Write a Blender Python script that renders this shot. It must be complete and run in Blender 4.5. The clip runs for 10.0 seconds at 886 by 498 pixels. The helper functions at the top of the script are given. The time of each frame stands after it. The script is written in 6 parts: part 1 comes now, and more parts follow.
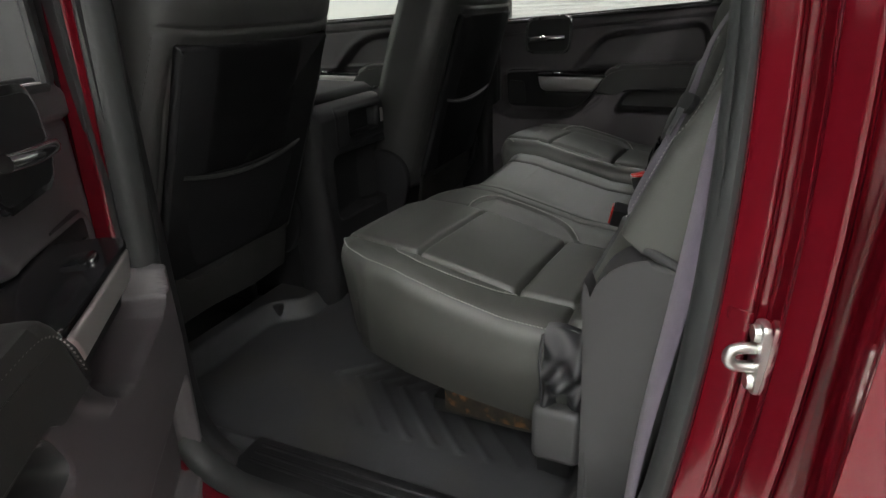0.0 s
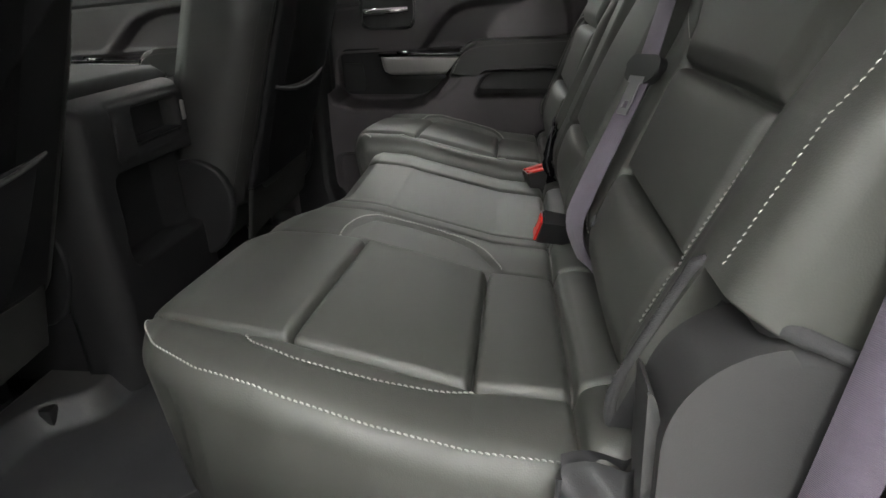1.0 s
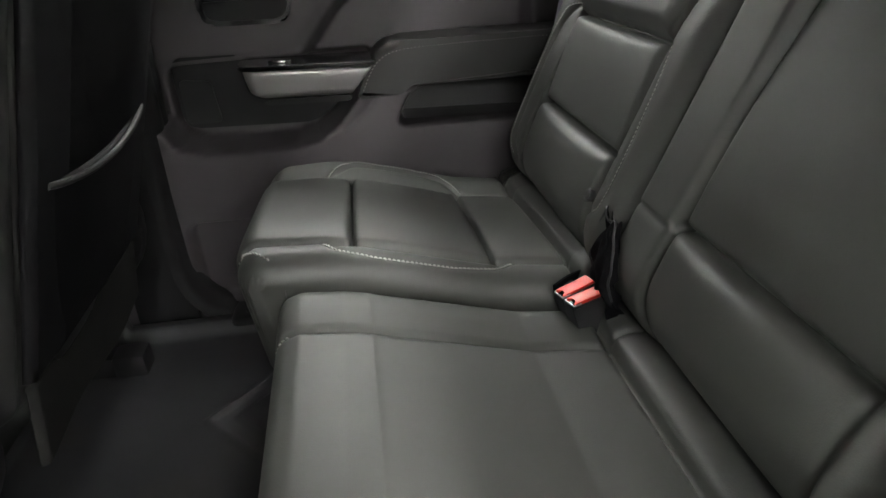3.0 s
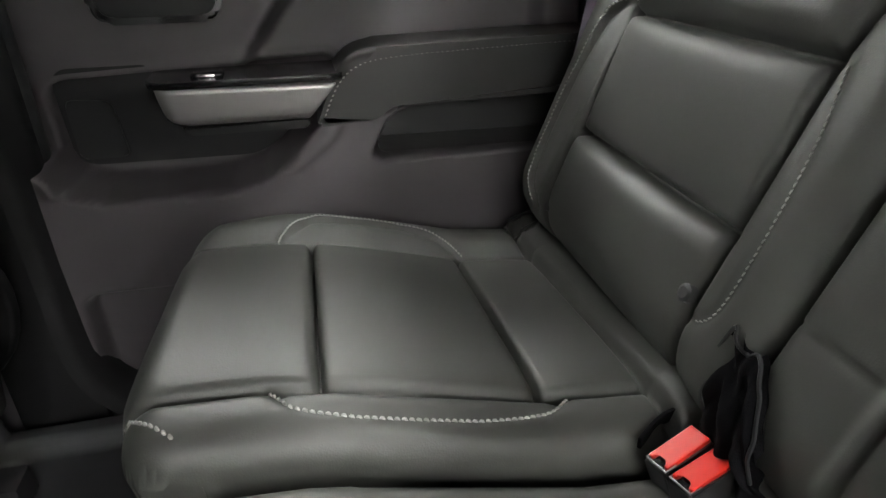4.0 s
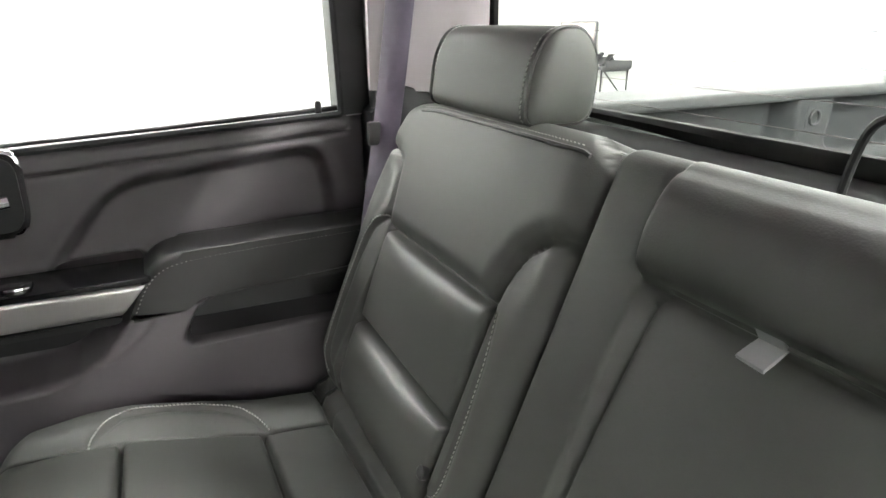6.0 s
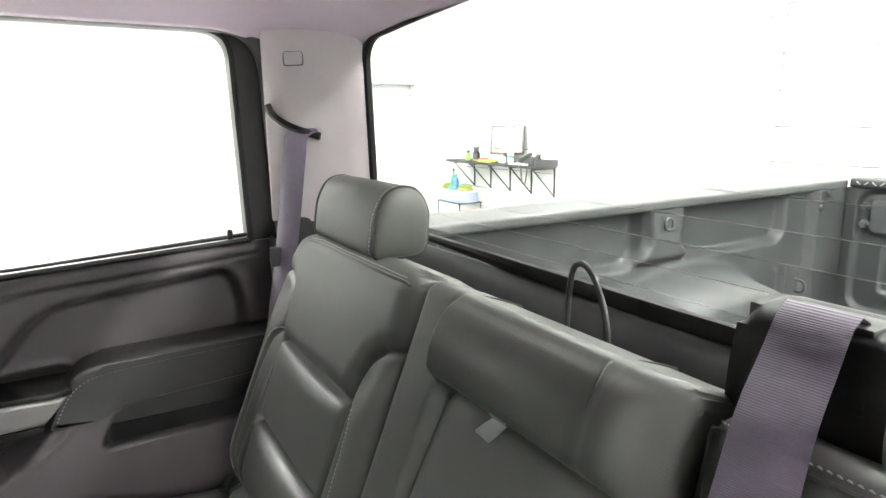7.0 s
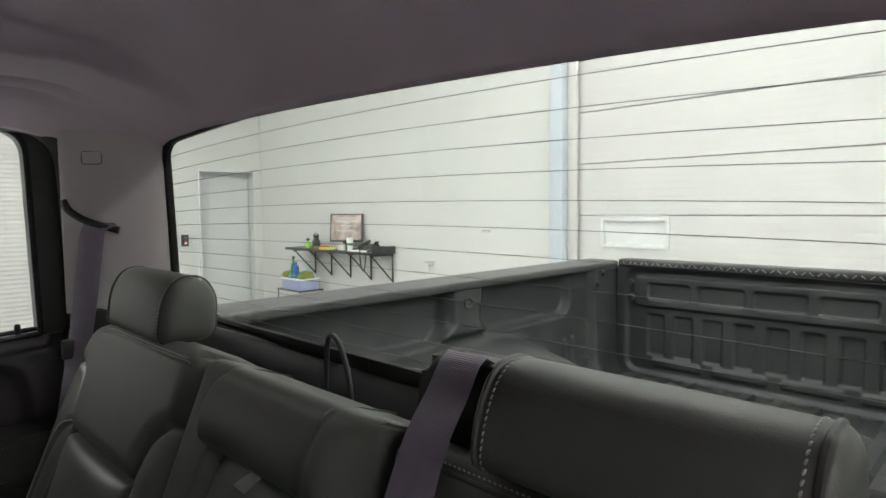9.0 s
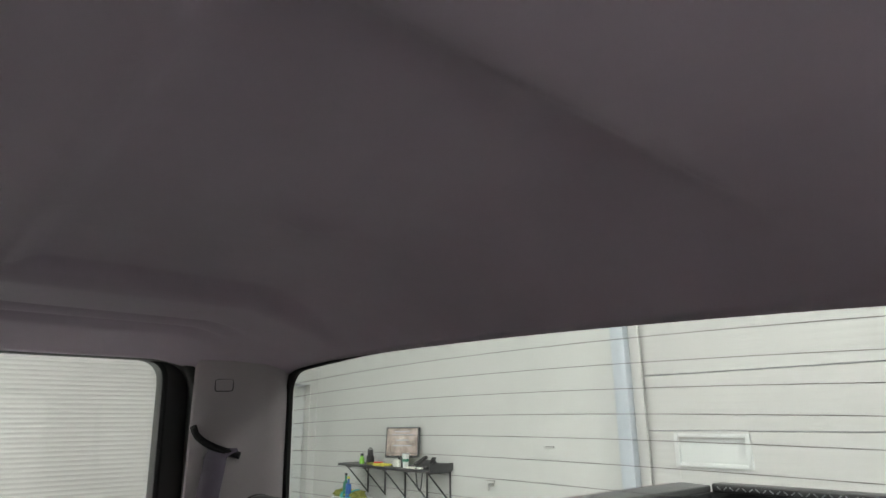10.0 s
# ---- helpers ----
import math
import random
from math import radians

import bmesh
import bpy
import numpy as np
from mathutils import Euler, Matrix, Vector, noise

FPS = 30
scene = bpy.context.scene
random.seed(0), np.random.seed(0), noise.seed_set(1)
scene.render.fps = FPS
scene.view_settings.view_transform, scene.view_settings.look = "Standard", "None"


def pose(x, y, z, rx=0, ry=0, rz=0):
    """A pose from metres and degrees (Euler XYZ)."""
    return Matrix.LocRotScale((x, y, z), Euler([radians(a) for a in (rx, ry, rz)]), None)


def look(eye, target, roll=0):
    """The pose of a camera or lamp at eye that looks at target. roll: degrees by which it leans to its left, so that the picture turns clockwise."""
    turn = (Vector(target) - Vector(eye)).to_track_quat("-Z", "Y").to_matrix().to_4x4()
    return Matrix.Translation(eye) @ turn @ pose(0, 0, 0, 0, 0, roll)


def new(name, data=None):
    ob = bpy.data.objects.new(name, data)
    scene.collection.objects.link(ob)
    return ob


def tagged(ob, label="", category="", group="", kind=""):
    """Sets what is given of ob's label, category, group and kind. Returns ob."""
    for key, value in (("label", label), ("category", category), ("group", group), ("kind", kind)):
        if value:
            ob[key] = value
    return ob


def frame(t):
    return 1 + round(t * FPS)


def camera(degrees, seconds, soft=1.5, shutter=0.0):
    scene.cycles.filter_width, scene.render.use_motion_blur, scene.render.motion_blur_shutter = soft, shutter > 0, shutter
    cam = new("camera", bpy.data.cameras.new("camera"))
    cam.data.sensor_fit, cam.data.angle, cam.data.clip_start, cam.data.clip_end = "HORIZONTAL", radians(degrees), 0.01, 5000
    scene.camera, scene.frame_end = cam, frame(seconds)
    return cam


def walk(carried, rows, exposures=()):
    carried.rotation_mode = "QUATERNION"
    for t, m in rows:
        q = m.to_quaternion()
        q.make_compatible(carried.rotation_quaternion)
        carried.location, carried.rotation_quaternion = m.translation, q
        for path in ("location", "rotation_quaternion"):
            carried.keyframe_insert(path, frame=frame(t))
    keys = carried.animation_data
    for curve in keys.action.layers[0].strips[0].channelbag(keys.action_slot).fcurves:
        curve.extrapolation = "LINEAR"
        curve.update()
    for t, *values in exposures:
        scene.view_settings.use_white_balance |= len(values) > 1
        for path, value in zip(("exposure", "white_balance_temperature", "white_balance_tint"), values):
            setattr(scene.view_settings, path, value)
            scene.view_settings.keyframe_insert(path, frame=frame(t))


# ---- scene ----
cam = camera(72.7, 10.0)
PATH = [
    (0, (0.127, -1.379, 0.77), (-0.672, 0.29, 0.012), -2.7),
    (0.5, (-0.017, -1.211, 0.703), (-0.493, 0.571, -0.07), -2.0),
    (1, (-0.095, -1.037, 0.688), (-0.333, 0.784, -0.104), -2.0),
    (1.5, (-0.146, -0.947, 0.686), (-0.257, 0.869, -0.144), -2.1),
    (2, (-0.254, -0.78, 0.711), (-0.197, 1.025, -0.15), -1.9),
    (2.5, (-0.298, -0.586, 0.723), (-0.098, 1.193, -0.168), -1.9),
    (3, (-0.298, -0.377, 0.724), (-0.063, 1.374, -0.213), -2.3),
    (4.3, (-0.303, -0.023, 0.672), (0.142, 1.681, -0.278), -0.6),
    (4.5, (-0.283, -0.012, 0.665), (0.212, 1.675, -0.29), -0.4),
    (5, (-0.244, -0.025, 0.702), (0.383, 1.626, -0.237), -0.0),
    (5.5, (-0.233, -0.079, 0.783), (0.512, 1.567, -0.075), 0.1),
    (5.7, (-0.23, -0.116, 0.824), (0.551, 1.545, 0.03), 0.1),
    (6.8, (-0.205, -0.353, 0.94), (0.739, 1.348, 0.474), -0.7),
    (7, (-0.198, -0.385, 0.954), (0.802, 1.298, 0.543), -0.7),
    (7.5, (-0.177, -0.468, 0.971), (0.967, 1.139, 0.643), -0.7),
    (8, (-0.159, -0.538, 0.973), (1.139, 0.96, 0.703), -0.7),
    (8.5, (-0.155, -0.58, 0.967), (1.232, 0.839, 0.723), -0.7),
    (9, (-0.198, -0.559, 0.967), (1.219, 0.846, 0.833), -0.6),
    (9.5, (-0.273, -0.53, 0.983), (1.132, 0.862, 1.28), -0.5),
    (10, (-0.336, -0.535, 0.997), (0.922, 0.921, 1.544), -0.5),
]
EXPOSURES = [(0.0, 0.7), (1.0, 1.45), (2.0, 2.45), (3.0, 1.98), (4.5, 2.40), (5.0, 2.48), (5.5, 2.82), (7.0, 2.85), (7.5, 2.35), (8.0, 1.85), (8.5, 1.24), (9.0, 0.9), (10.0, 0.5)]
walk(cam, [(t, look(eye, target, roll)) for t, eye, target, roll in PATH], EXPOSURES)

# ---------------------------------------------------------------- world and light
world = bpy.data.worlds.new("world")
world.use_nodes = True
world.node_tree.nodes["Background"].inputs["Color"].default_value = (0.9, 0.95, 1.0, 1)
world.node_tree.nodes["Background"].inputs["Strength"].default_value = 0.3
scene.world = world

GROUND = -0.62          # workshop floor; z = 0 is the floor of the cab
ROOM = (-16.0, 5.0, -12.0, 9.0, 4.4)   # x0, x1, y0, y1, ceiling


# ---------------------------------------------------------------- helpers
def link_mesh(name, verts, faces, material, parent=None, label="", smooth=True):
    me = bpy.data.meshes.new(name)
    me.from_pydata([tuple(map(float, v)) for v in verts], [], [tuple(map(int, f)) for f in faces])
    me.validate()
    bm = bmesh.new()
    bm.from_mesh(me)
    bmesh.ops.remove_doubles(bm, verts=bm.verts, dist=1e-5)
    bmesh.ops.recalc_face_normals(bm, faces=bm.faces)
    bm.to_mesh(me)
    bm.free()
    return finish(name, me, material, parent, label, smooth)


def finish(name, me, material, parent=None, label="", smooth=True):
    if material:
        me.materials.append(material)
    if smooth:
        me.shade_smooth()
    ob = new(name, me)
    if parent:
        ob.parent = parent
        if parent.type == "EMPTY":
            ob.matrix_parent_inverse = Matrix.Translation(-parent.location)
    if label:
        tagged(ob, label)
    return ob


def part(name, bm, material, parent=None, label="", smooth=False, angle=40):
    """Links a bmesh as one mesh object; edges sharper than the angle stay sharp."""
    bmesh.ops.recalc_face_normals(bm, faces=bm.faces)
    for f in bm.faces:
        f.smooth = len(f.verts) < 7
    for e in bm.edges:
        if len(e.link_faces) == 2 and e.calc_face_angle(0) > radians(angle):
            e.smooth = False
    me = bpy.data.meshes.new(name)
    bm.to_mesh(me)
    bm.free()
    return finish(name, me, material, parent, label, False)


def thing(name, label, category, at=(0, 0, 0), group="", kind=""):
    ob = new(name)
    ob.location = at
    ob.empty_display_size = 0.05
    return tagged(ob, label, category, group, kind)


def rbox(x0, x1, y0, y1, z0, z1, r=0.005, seg=2, m=None, bm=None):
    """A box with rounded edges."""
    out = bm or bmesh.new()
    got = bmesh.ops.create_cube(out, size=1.0)
    vs = got["verts"]
    for v in vs:
        v.co = Vector(((x0 + x1) / 2 + v.co.x * (x1 - x0), (y0 + y1) / 2 + v.co.y * (y1 - y0), (z0 + z1) / 2 + v.co.z * (z1 - z0)))
    geo = list(vs)
    if r > 0:
        es = list({e for v in vs for e in v.link_edges})
        res = bmesh.ops.bevel(out, geom=es, offset=r, segments=seg, profile=0.5, affect="EDGES")
        geo = list({v for f in res["faces"] for v in f.verts} | {v for v in vs if v.is_valid})
    if m is not None:
        bmesh.ops.transform(out, matrix=m, verts=geo)
    return out


def tube(points, r, sides=8, closed=False, bm=None):
    """A round bar along points."""
    out = bm or bmesh.new()
    pts = [Vector(p) for p in points]
    n = len(pts)
    rings = []
    up = None
    for i, p in enumerate(pts):
        a = pts[(i - 1) % n] if (closed or i > 0) else p
        b = pts[(i + 1) % n] if (closed or i < n - 1) else p
        d = (b - a).normalized()
        if up is None:
            up = Vector((0, 0, 1)) if abs(d.z) < 0.9 else Vector((1, 0, 0))
        s = d.cross(up).normalized()
        up = s.cross(d).normalized()
        rr = r[i] if isinstance(r, (list, tuple)) else r
        rings.append([out.verts.new(p + rr * (math.cos(k * 2 * math.pi / sides) * s + math.sin(k * 2 * math.pi / sides) * up)) for k in range(sides)])
    for i in range(n if closed else n - 1):
        a, b = rings[i], rings[(i + 1) % n]
        for k in range(sides):
            out.faces.new((a[k], a[(k + 1) % sides], b[(k + 1) % sides], b[k]))
    if not closed:
        out.faces.new(rings[0])
        out.faces.new(list(reversed(rings[-1])))
    return out


def fillet(poly, r, n=5):
    """Rounds the corners of a closed outline."""
    out = []
    m = len(poly)
    for i in range(m):
        p0, p, p1 = (Vector(poly[(i + k) % m]) for k in (-1, 0, 1))
        a, b = (p0 - p), (p1 - p)
        rr = min(r[i] if isinstance(r, (list, tuple)) else r, a.length * 0.48, b.length * 0.48)
        a, b = a.normalized() * rr, b.normalized() * rr
        for k in range(n + 1):
            t = k / n
            out.append((1 - t) ** 2 * (p + a) + 2 * t * (1 - t) * p + t * t * (p + b))
    return [tuple(v) for v in out]


def slab(outline, h0, h1, axes="xzy", bevel=0.0, seg=2, bm=None, m=None):
    """An outline in two axes drawn out from h0 to h1 along the third."""
    out = bm or bmesh.new()
    idx = ["xyz".index(c) for c in axes]

    def put(p, h):
        v = [0, 0, 0]
        v[idx[0]], v[idx[1]], v[idx[2]] = p[0], p[1], h
        return out.verts.new(v)
    lo = [put(p, h0) for p in outline]
    hi = [put(p, h1) for p in outline]
    n = len(outline)
    faces = [out.faces.new(lo), out.faces.new(list(reversed(hi)))]
    for i in range(n):
        faces.append(out.faces.new((lo[i], hi[i], hi[(i + 1) % n], lo[(i + 1) % n])))
    geo = lo + hi
    if bevel > 0:
        es = list(faces[0].edges) + list(faces[1].edges)
        res = bmesh.ops.bevel(out, geom=es, offset=bevel, segments=seg, profile=0.5, affect="EDGES")
        geo = list({v for f in res["faces"] for v in f.verts} | {v for v in geo if v.is_valid})
    if m is not None:
        bmesh.ops.transform(out, matrix=m, verts=geo)
    return out


def axis_samples(a0, a1, r, step, extra):
    """Places along one axis of a pad: core place, edge sign, roll share, level."""
    rows = [(a0 + r, -1, 1.0, 2), (a0 + r, -1, 1.0, 1)]
    for k in range(8, 0, -1):
        rows.append((a0 + r, -1, math.sin(k / 8 * math.pi / 2), 0))
    n = max(2, int((a1 - a0 - 2 * r) / step))
    inner = [a0 + r + (a1 - a0 - 2 * r) * k / n for k in range(n + 1)]
    fine = [e + d for e in extra for d in (-0.011, -0.007, -0.004, -0.002, 0, 0.002, 0.004, 0.007, 0.011) if a0 + r < e + d < a1 - r]
    inner = [v for v in inner if all(abs(v - f) > 0.003 for f in fine)] + fine
    rows += [(v, 0, 0.0, 0) for v in sorted(inner)]
    for k in range(1, 9):
        rows.append((a1 - r, 1, math.sin(k / 8 * math.pi / 2), 0))
    rows += [(a1 - r, 1, 1.0, 1), (a1 - r, 1, 1.0, 2)]
    return rows


class Pad:
    """A cushion: a soft sheet over a rounded box, in a frame of its own (a, b across, h outwards)."""

    def __init__(self, a, b, thick, r, m, top=None, step=0.012, extra_a=(), extra_b=(), warp=None, tuck=0.008):
        self.a, self.b, self.thick, self.r, self.m, self.warp = a, b, thick, r, m, warp
        self.top = top or (lambda u, v: 0 * u)
        ra, rb = axis_samples(*a, r, step, extra_a), axis_samples(*b, r, step, extra_b)
        A = np.array(ra)[:, None, :] + np.zeros((1, len(rb), 1))
        B = np.array(rb)[None, :, :] + np.zeros((len(ra), 1, 1))
        ea, eb = A[..., 2], B[..., 2]
        e = np.hypot(ea, eb)
        s = np.where(e > 1, 1 / np.maximum(e, 1e-9), 1)
        level = np.maximum(A[..., 3], B[..., 3])
        pull = np.where(level == 2, tuck, 0.0)
        pa = A[..., 0] + A[..., 1] * (ea * s * r - pull * (ea > 0))
        pb = B[..., 0] + B[..., 1] * (eb * s * r - pull * (eb > 0))
        e = np.minimum(e, 1)
        h = self.top(pa, pb) - r * (1 - np.sqrt(np.maximum(0, 1 - e * e)))
        h = np.where(level == 2, -thick, np.where(level == 1, 0.45 * h - 0.55 * thick, h))
        if warp:
            pa, pb, h = warp(pa, pb, h)
        self.shape = pa.shape
        self.local = np.stack([pa, pb, h], -1).reshape(-1, 3)

    def build(self, name, material, parent=None, label=""):
        n, k = self.shape
        ids = np.arange(n * k).reshape(n, k)
        quads = np.stack([ids[:-1, :-1], ids[1:, :-1], ids[1:, 1:], ids[:-1, 1:]], -1).reshape(-1, 4)
        ring = list(ids[:, 0]) + list(ids[-1, 1:]) + list(ids[-2::-1, -1]) + list(ids[0, -2:0:-1])
        m = np.array(self.m)
        w = self.local @ m[:3, :3].T + m[:3, 3]
        return link_mesh(name, w, list(quads) + [ring], material, parent, label)

    def at(self, u, v, lift=0.0):
        """The place on the sheet over (u, v)."""
        (a0, a1), (b0, b1), r = self.a, self.b, self.r
        ea = max(0, (a0 + r - u) / r, (u - a1 + r) / r)
        eb = max(0, (b0 + r - v) / r, (v - b1 + r) / r)
        e = min(1, math.hypot(ea, eb))
        h = float(self.top(np.array([u]), np.array([v]))[0]) - r * (1 - math.sqrt(1 - e * e)) + lift
        if self.warp:
            u, v, h = (float(np.ravel(q)[0]) for q in self.warp(np.array([u]), np.array([v]), np.array([h])))
        return self.m @ Vector((u, v, h))


def smooth_line(points, step=0.004):
    """A flowing line through points, sampled evenly."""
    p = [Vector(q) for q in points]
    dense = []
    for i in range(len(p) - 1):
        p0, p1, p2, p3 = p[max(0, i - 1)], p[i], p[i + 1], p[min(len(p) - 1, i + 2)]
        for k in range(24):
            t = k / 24
            dense.append(0.5 * (2 * p1 + (p2 - p0) * t + (2 * p0 - 5 * p1 + 4 * p2 - p3) * t * t + (3 * p1 - p0 - 3 * p2 + p3) * t ** 3))
    dense.append(p[-1])
    out, left = [dense[0]], step
    for a, b in zip(dense, dense[1:]):
        d = (b - a).length
        while d >= left and d > 0:
            a = a + (b - a) * (left / d)
            out.append(a)
            d = (b - a).length
            left = step
        left -= d
    return out


def stitches(name, points, parent, normal, length=0.0044, gap=0.0012, r=0.00085, slant=0.22):
    """A row of sewn thread along points: each stitch a small bead of thread."""
    line = smooth_line(points, (length + gap) / 3)
    n = Vector(normal).normalized()
    verts, faces = [], []
    ring = [(math.cos(k * math.pi / 2.5), math.sin(k * math.pi / 2.5)) for k in range(5)]
    for i in range(0, len(line) - 3, 3):
        a, b = line[i], line[i] + (line[i + 3] - line[i]) * (length / (length + gap))
        d = (b - a).normalized()
        side = d.cross(n).normalized()
        up = side.cross(d)
        a, b = a - side * slant * length * 0.5, b + side * slant * length * 0.5
        k0 = len(verts)
        for t, rr, hh in ((0, 0.3, -0.6), (0.25, 1, 0.2), (0.75, 1, 0.2), (1, 0.3, -0.6)):
            c = a + (b - a) * t + up * hh * r
            verts += [c + side * x * r * rr * 1.35 + up * y * r * rr for x, y in ring]
        for q in range(3):
            faces += [(k0 + q * 5 + j, k0 + q * 5 + (j + 1) % 5, k0 + q * 5 + 5 + (j + 1) % 5, k0 + q * 5 + 5 + j) for j in range(5)]
    return link_mesh(name, verts, faces, THREAD, parent, "pale grey sewing thread")


def ribbon(points, widths, width_dir, thick, bm=None):
    """A flat strap along points."""
    out = bm or bmesh.new()
    line = smooth_line(points, 0.012)
    rows = []
    for i, p in enumerate(line):
        d = (line[min(i + 1, len(line) - 1)] - line[max(0, i - 1)]).normalized()
        t = i / (len(line) - 1)
        wd = Vector(width_dir[0]).lerp(Vector(width_dir[1]), t)
        wd = (wd - d * wd.dot(d)).normalized()
        nn = d.cross(wd)
        w = widths / 2
        rows.append([out.verts.new(p + wd * w * a + nn * thick * b) for a, b in ((-1, -0.3), (-0.96, 0.5), (0, 0.5), (0.96, 0.5), (1, -0.3), (0.96, -0.5), (0, -0.5), (-0.96, -0.5))])
    for a, b in zip(rows, rows[1:]):
        for k in range(8):
            out.faces.new((a[k], a[(k + 1) % 8], b[(k + 1) % 8], b[k]))
    out.faces.new(rows[0])
    out.faces.new(list(reversed(rows[-1])))
    return out


def seg_dist(u, v, pts):
    """Distance from points to an open line, on a plane."""
    best = np.full(np.shape(u), 9.0)
    for (ax, ay), (bx, by) in zip(pts, pts[1:]):
        dx, dy = bx - ax, by - ay
        t = np.clip(((u - ax) * dx + (v - ay) * dy) / (dx * dx + dy * dy + 1e-12), 0, 1)
        best = np.minimum(best, np.hypot(u - ax - t * dx, v - ay - t * dy))
    return best


def inside_dist(u, v, poly):
    """Signed distance to a closed outline, below zero inside."""
    d = seg_dist(u, v, list(poly) + [poly[0]])
    ins = np.zeros(np.shape(u), bool)
    n = len(poly)
    for i in range(n):
        (x0, y0), (x1, y1) = poly[i], poly[(i + 1) % n]
        c = ((y0 > v) != (y1 > v)) & (u < (x1 - x0) * (v - y0) / (y1 - y0 + 1e-12) + x0)
        ins ^= c
    return np.where(ins, -d, d)


def ease(d, w):
    """1 well inside an outline, 0 outside, soft over the width w."""
    t = np.clip(0.5 - d / w, 0, 1)
    return t * t * (3 - 2 * t)


def groove(d, w, depth):
    return -depth * np.exp(-(d / w) ** 2)


# ---------------------------------------------------------------- materials
def material(name, colour, rough=0.5, metal=0.0, vary=0.15, vary_scale=6.0, grain="noise", grain_scale=400.0, bump=0.15, dist=0.0008,
             coat=0.0, spec=0.5, rough_vary=0.08, sheen=0.0, stain=None, stain_scale=3.0, stretch=None):
    m = bpy.data.materials.new(name)
    m.use_nodes = True
    nt = m.node_tree
    n, l = nt.nodes, nt.links
    b = n["Principled BSDF"]
    b.inputs["Metallic"].default_value = metal
    b.inputs["Specular IOR Level"].default_value = spec
    b.inputs["Coat Weight"].default_value = coat
    b.inputs["Coat Roughness"].default_value = 0.05
    b.inputs["Sheen Weight"].default_value = sheen
    co = n.new("ShaderNodeTexCoord")
    src = co.outputs["Object"]
    if stretch:
        mp = n.new("ShaderNodeMapping")
        mp.inputs["Scale"].default_value = stretch
        l.new(src, mp.inputs["Vector"])
        src = mp.outputs["Vector"]
    big = n.new("ShaderNodeTexNoise")
    big.inputs["Scale"].default_value = vary_scale
    big.inputs["Detail"].default_value = 5
    big.inputs["Roughness"].default_value = 0.6
    l.new(src, big.inputs["Vector"])
    ramp = n.new("ShaderNodeValToRGB")
    ramp.color_ramp.elements[0].position, ramp.color_ramp.elements[1].position = 0.3, 0.7
    ramp.color_ramp.elements[0].color = (*[c * (1 - vary) for c in colour], 1)
    ramp.color_ramp.elements[1].color = (*[min(1, c * (1 + vary)) for c in colour], 1)
    l.new(big.outputs["Fac"], ramp.inputs["Fac"])
    col = ramp.outputs["Color"]
    if stain:
        sn = n.new("ShaderNodeTexNoise")
        sn.inputs["Scale"].default_value = stain_scale
        sn.inputs["Detail"].default_value = 8
        l.new(src, sn.inputs["Vector"])
        sr = n.new("ShaderNodeValToRGB")
        sr.color_ramp.elements[0].position, sr.color_ramp.elements[1].position = 0.52, 0.72
        l.new(sn.outputs["Fac"], sr.inputs["Fac"])
        mix = n.new("ShaderNodeMixRGB")
        l.new(sr.outputs["Color"], mix.inputs["Fac"])
        l.new(col, mix.inputs["Color1"])
        mix.inputs["Color2"].default_value = (*stain, 1)
        col = mix.outputs["Color"]
    l.new(col, b.inputs["Base Color"])
    rr = n.new("ShaderNodeMapRange")
    rr.inputs["To Min"].default_value, rr.inputs["To Max"].default_value = max(0.02, rough - rough_vary), min(1, rough + rough_vary)
    l.new(big.outputs["Fac"], rr.inputs["Value"])
    l.new(rr.outputs["Result"], b.inputs["Roughness"])
    if grain:
        if grain == "noise":
            g = n.new("ShaderNodeTexNoise")
            g.inputs["Detail"].default_value = 3
            out = "Fac"
        elif grain == "cell":
            g = n.new("ShaderNodeTexVoronoi")
            out = "Distance"
        else:
            g = n.new("ShaderNodeTexWave")
            g.bands_direction = grain
            out = "Fac"
        g.inputs["Scale"].default_value = grain_scale
        l.new(src, g.inputs["Vector"])
        bp = n.new("ShaderNodeBump")
        bp.inputs["Strength"].default_value = bump
        bp.inputs["Distance"].default_value = dist
        l.new(g.outputs[out], bp.inputs["Height"])
        l.new(bp.outputs["Normal"], b.inputs["Normal"])
    return m


def glass(name, tint=(0.97, 0.985, 0.975), gloss=0.03):
    m = bpy.data.materials.new(name)
    m.use_nodes = True
    nt = m.node_tree
    n, l = nt.nodes, nt.links
    n.remove(n["Principled BSDF"])
    tr, gl, mx = n.new("ShaderNodeBsdfTransparent"), n.new("ShaderNodeBsdfGlossy"), n.new("ShaderNodeMixShader")
    tr.inputs["Color"].default_value = (*tint, 1)
    gl.inputs["Roughness"].default_value = 0.02
    mx.inputs["Fac"].default_value = gloss
    l.new(tr.outputs["BSDF"], mx.inputs[1])
    l.new(gl.outputs["BSDF"], mx.inputs[2])
    l.new(mx.outputs["Shader"], n["Material Output"].inputs["Surface"])
    return m


def lamp_material(name, colour, power):
    m = bpy.data.materials.new(name)
    m.use_nodes = True
    b = m.node_tree.nodes["Principled BSDF"]
    b.inputs["Emission Color"].default_value = (*colour, 1)
    b.inputs["Emission Strength"].default_value = power
    return m


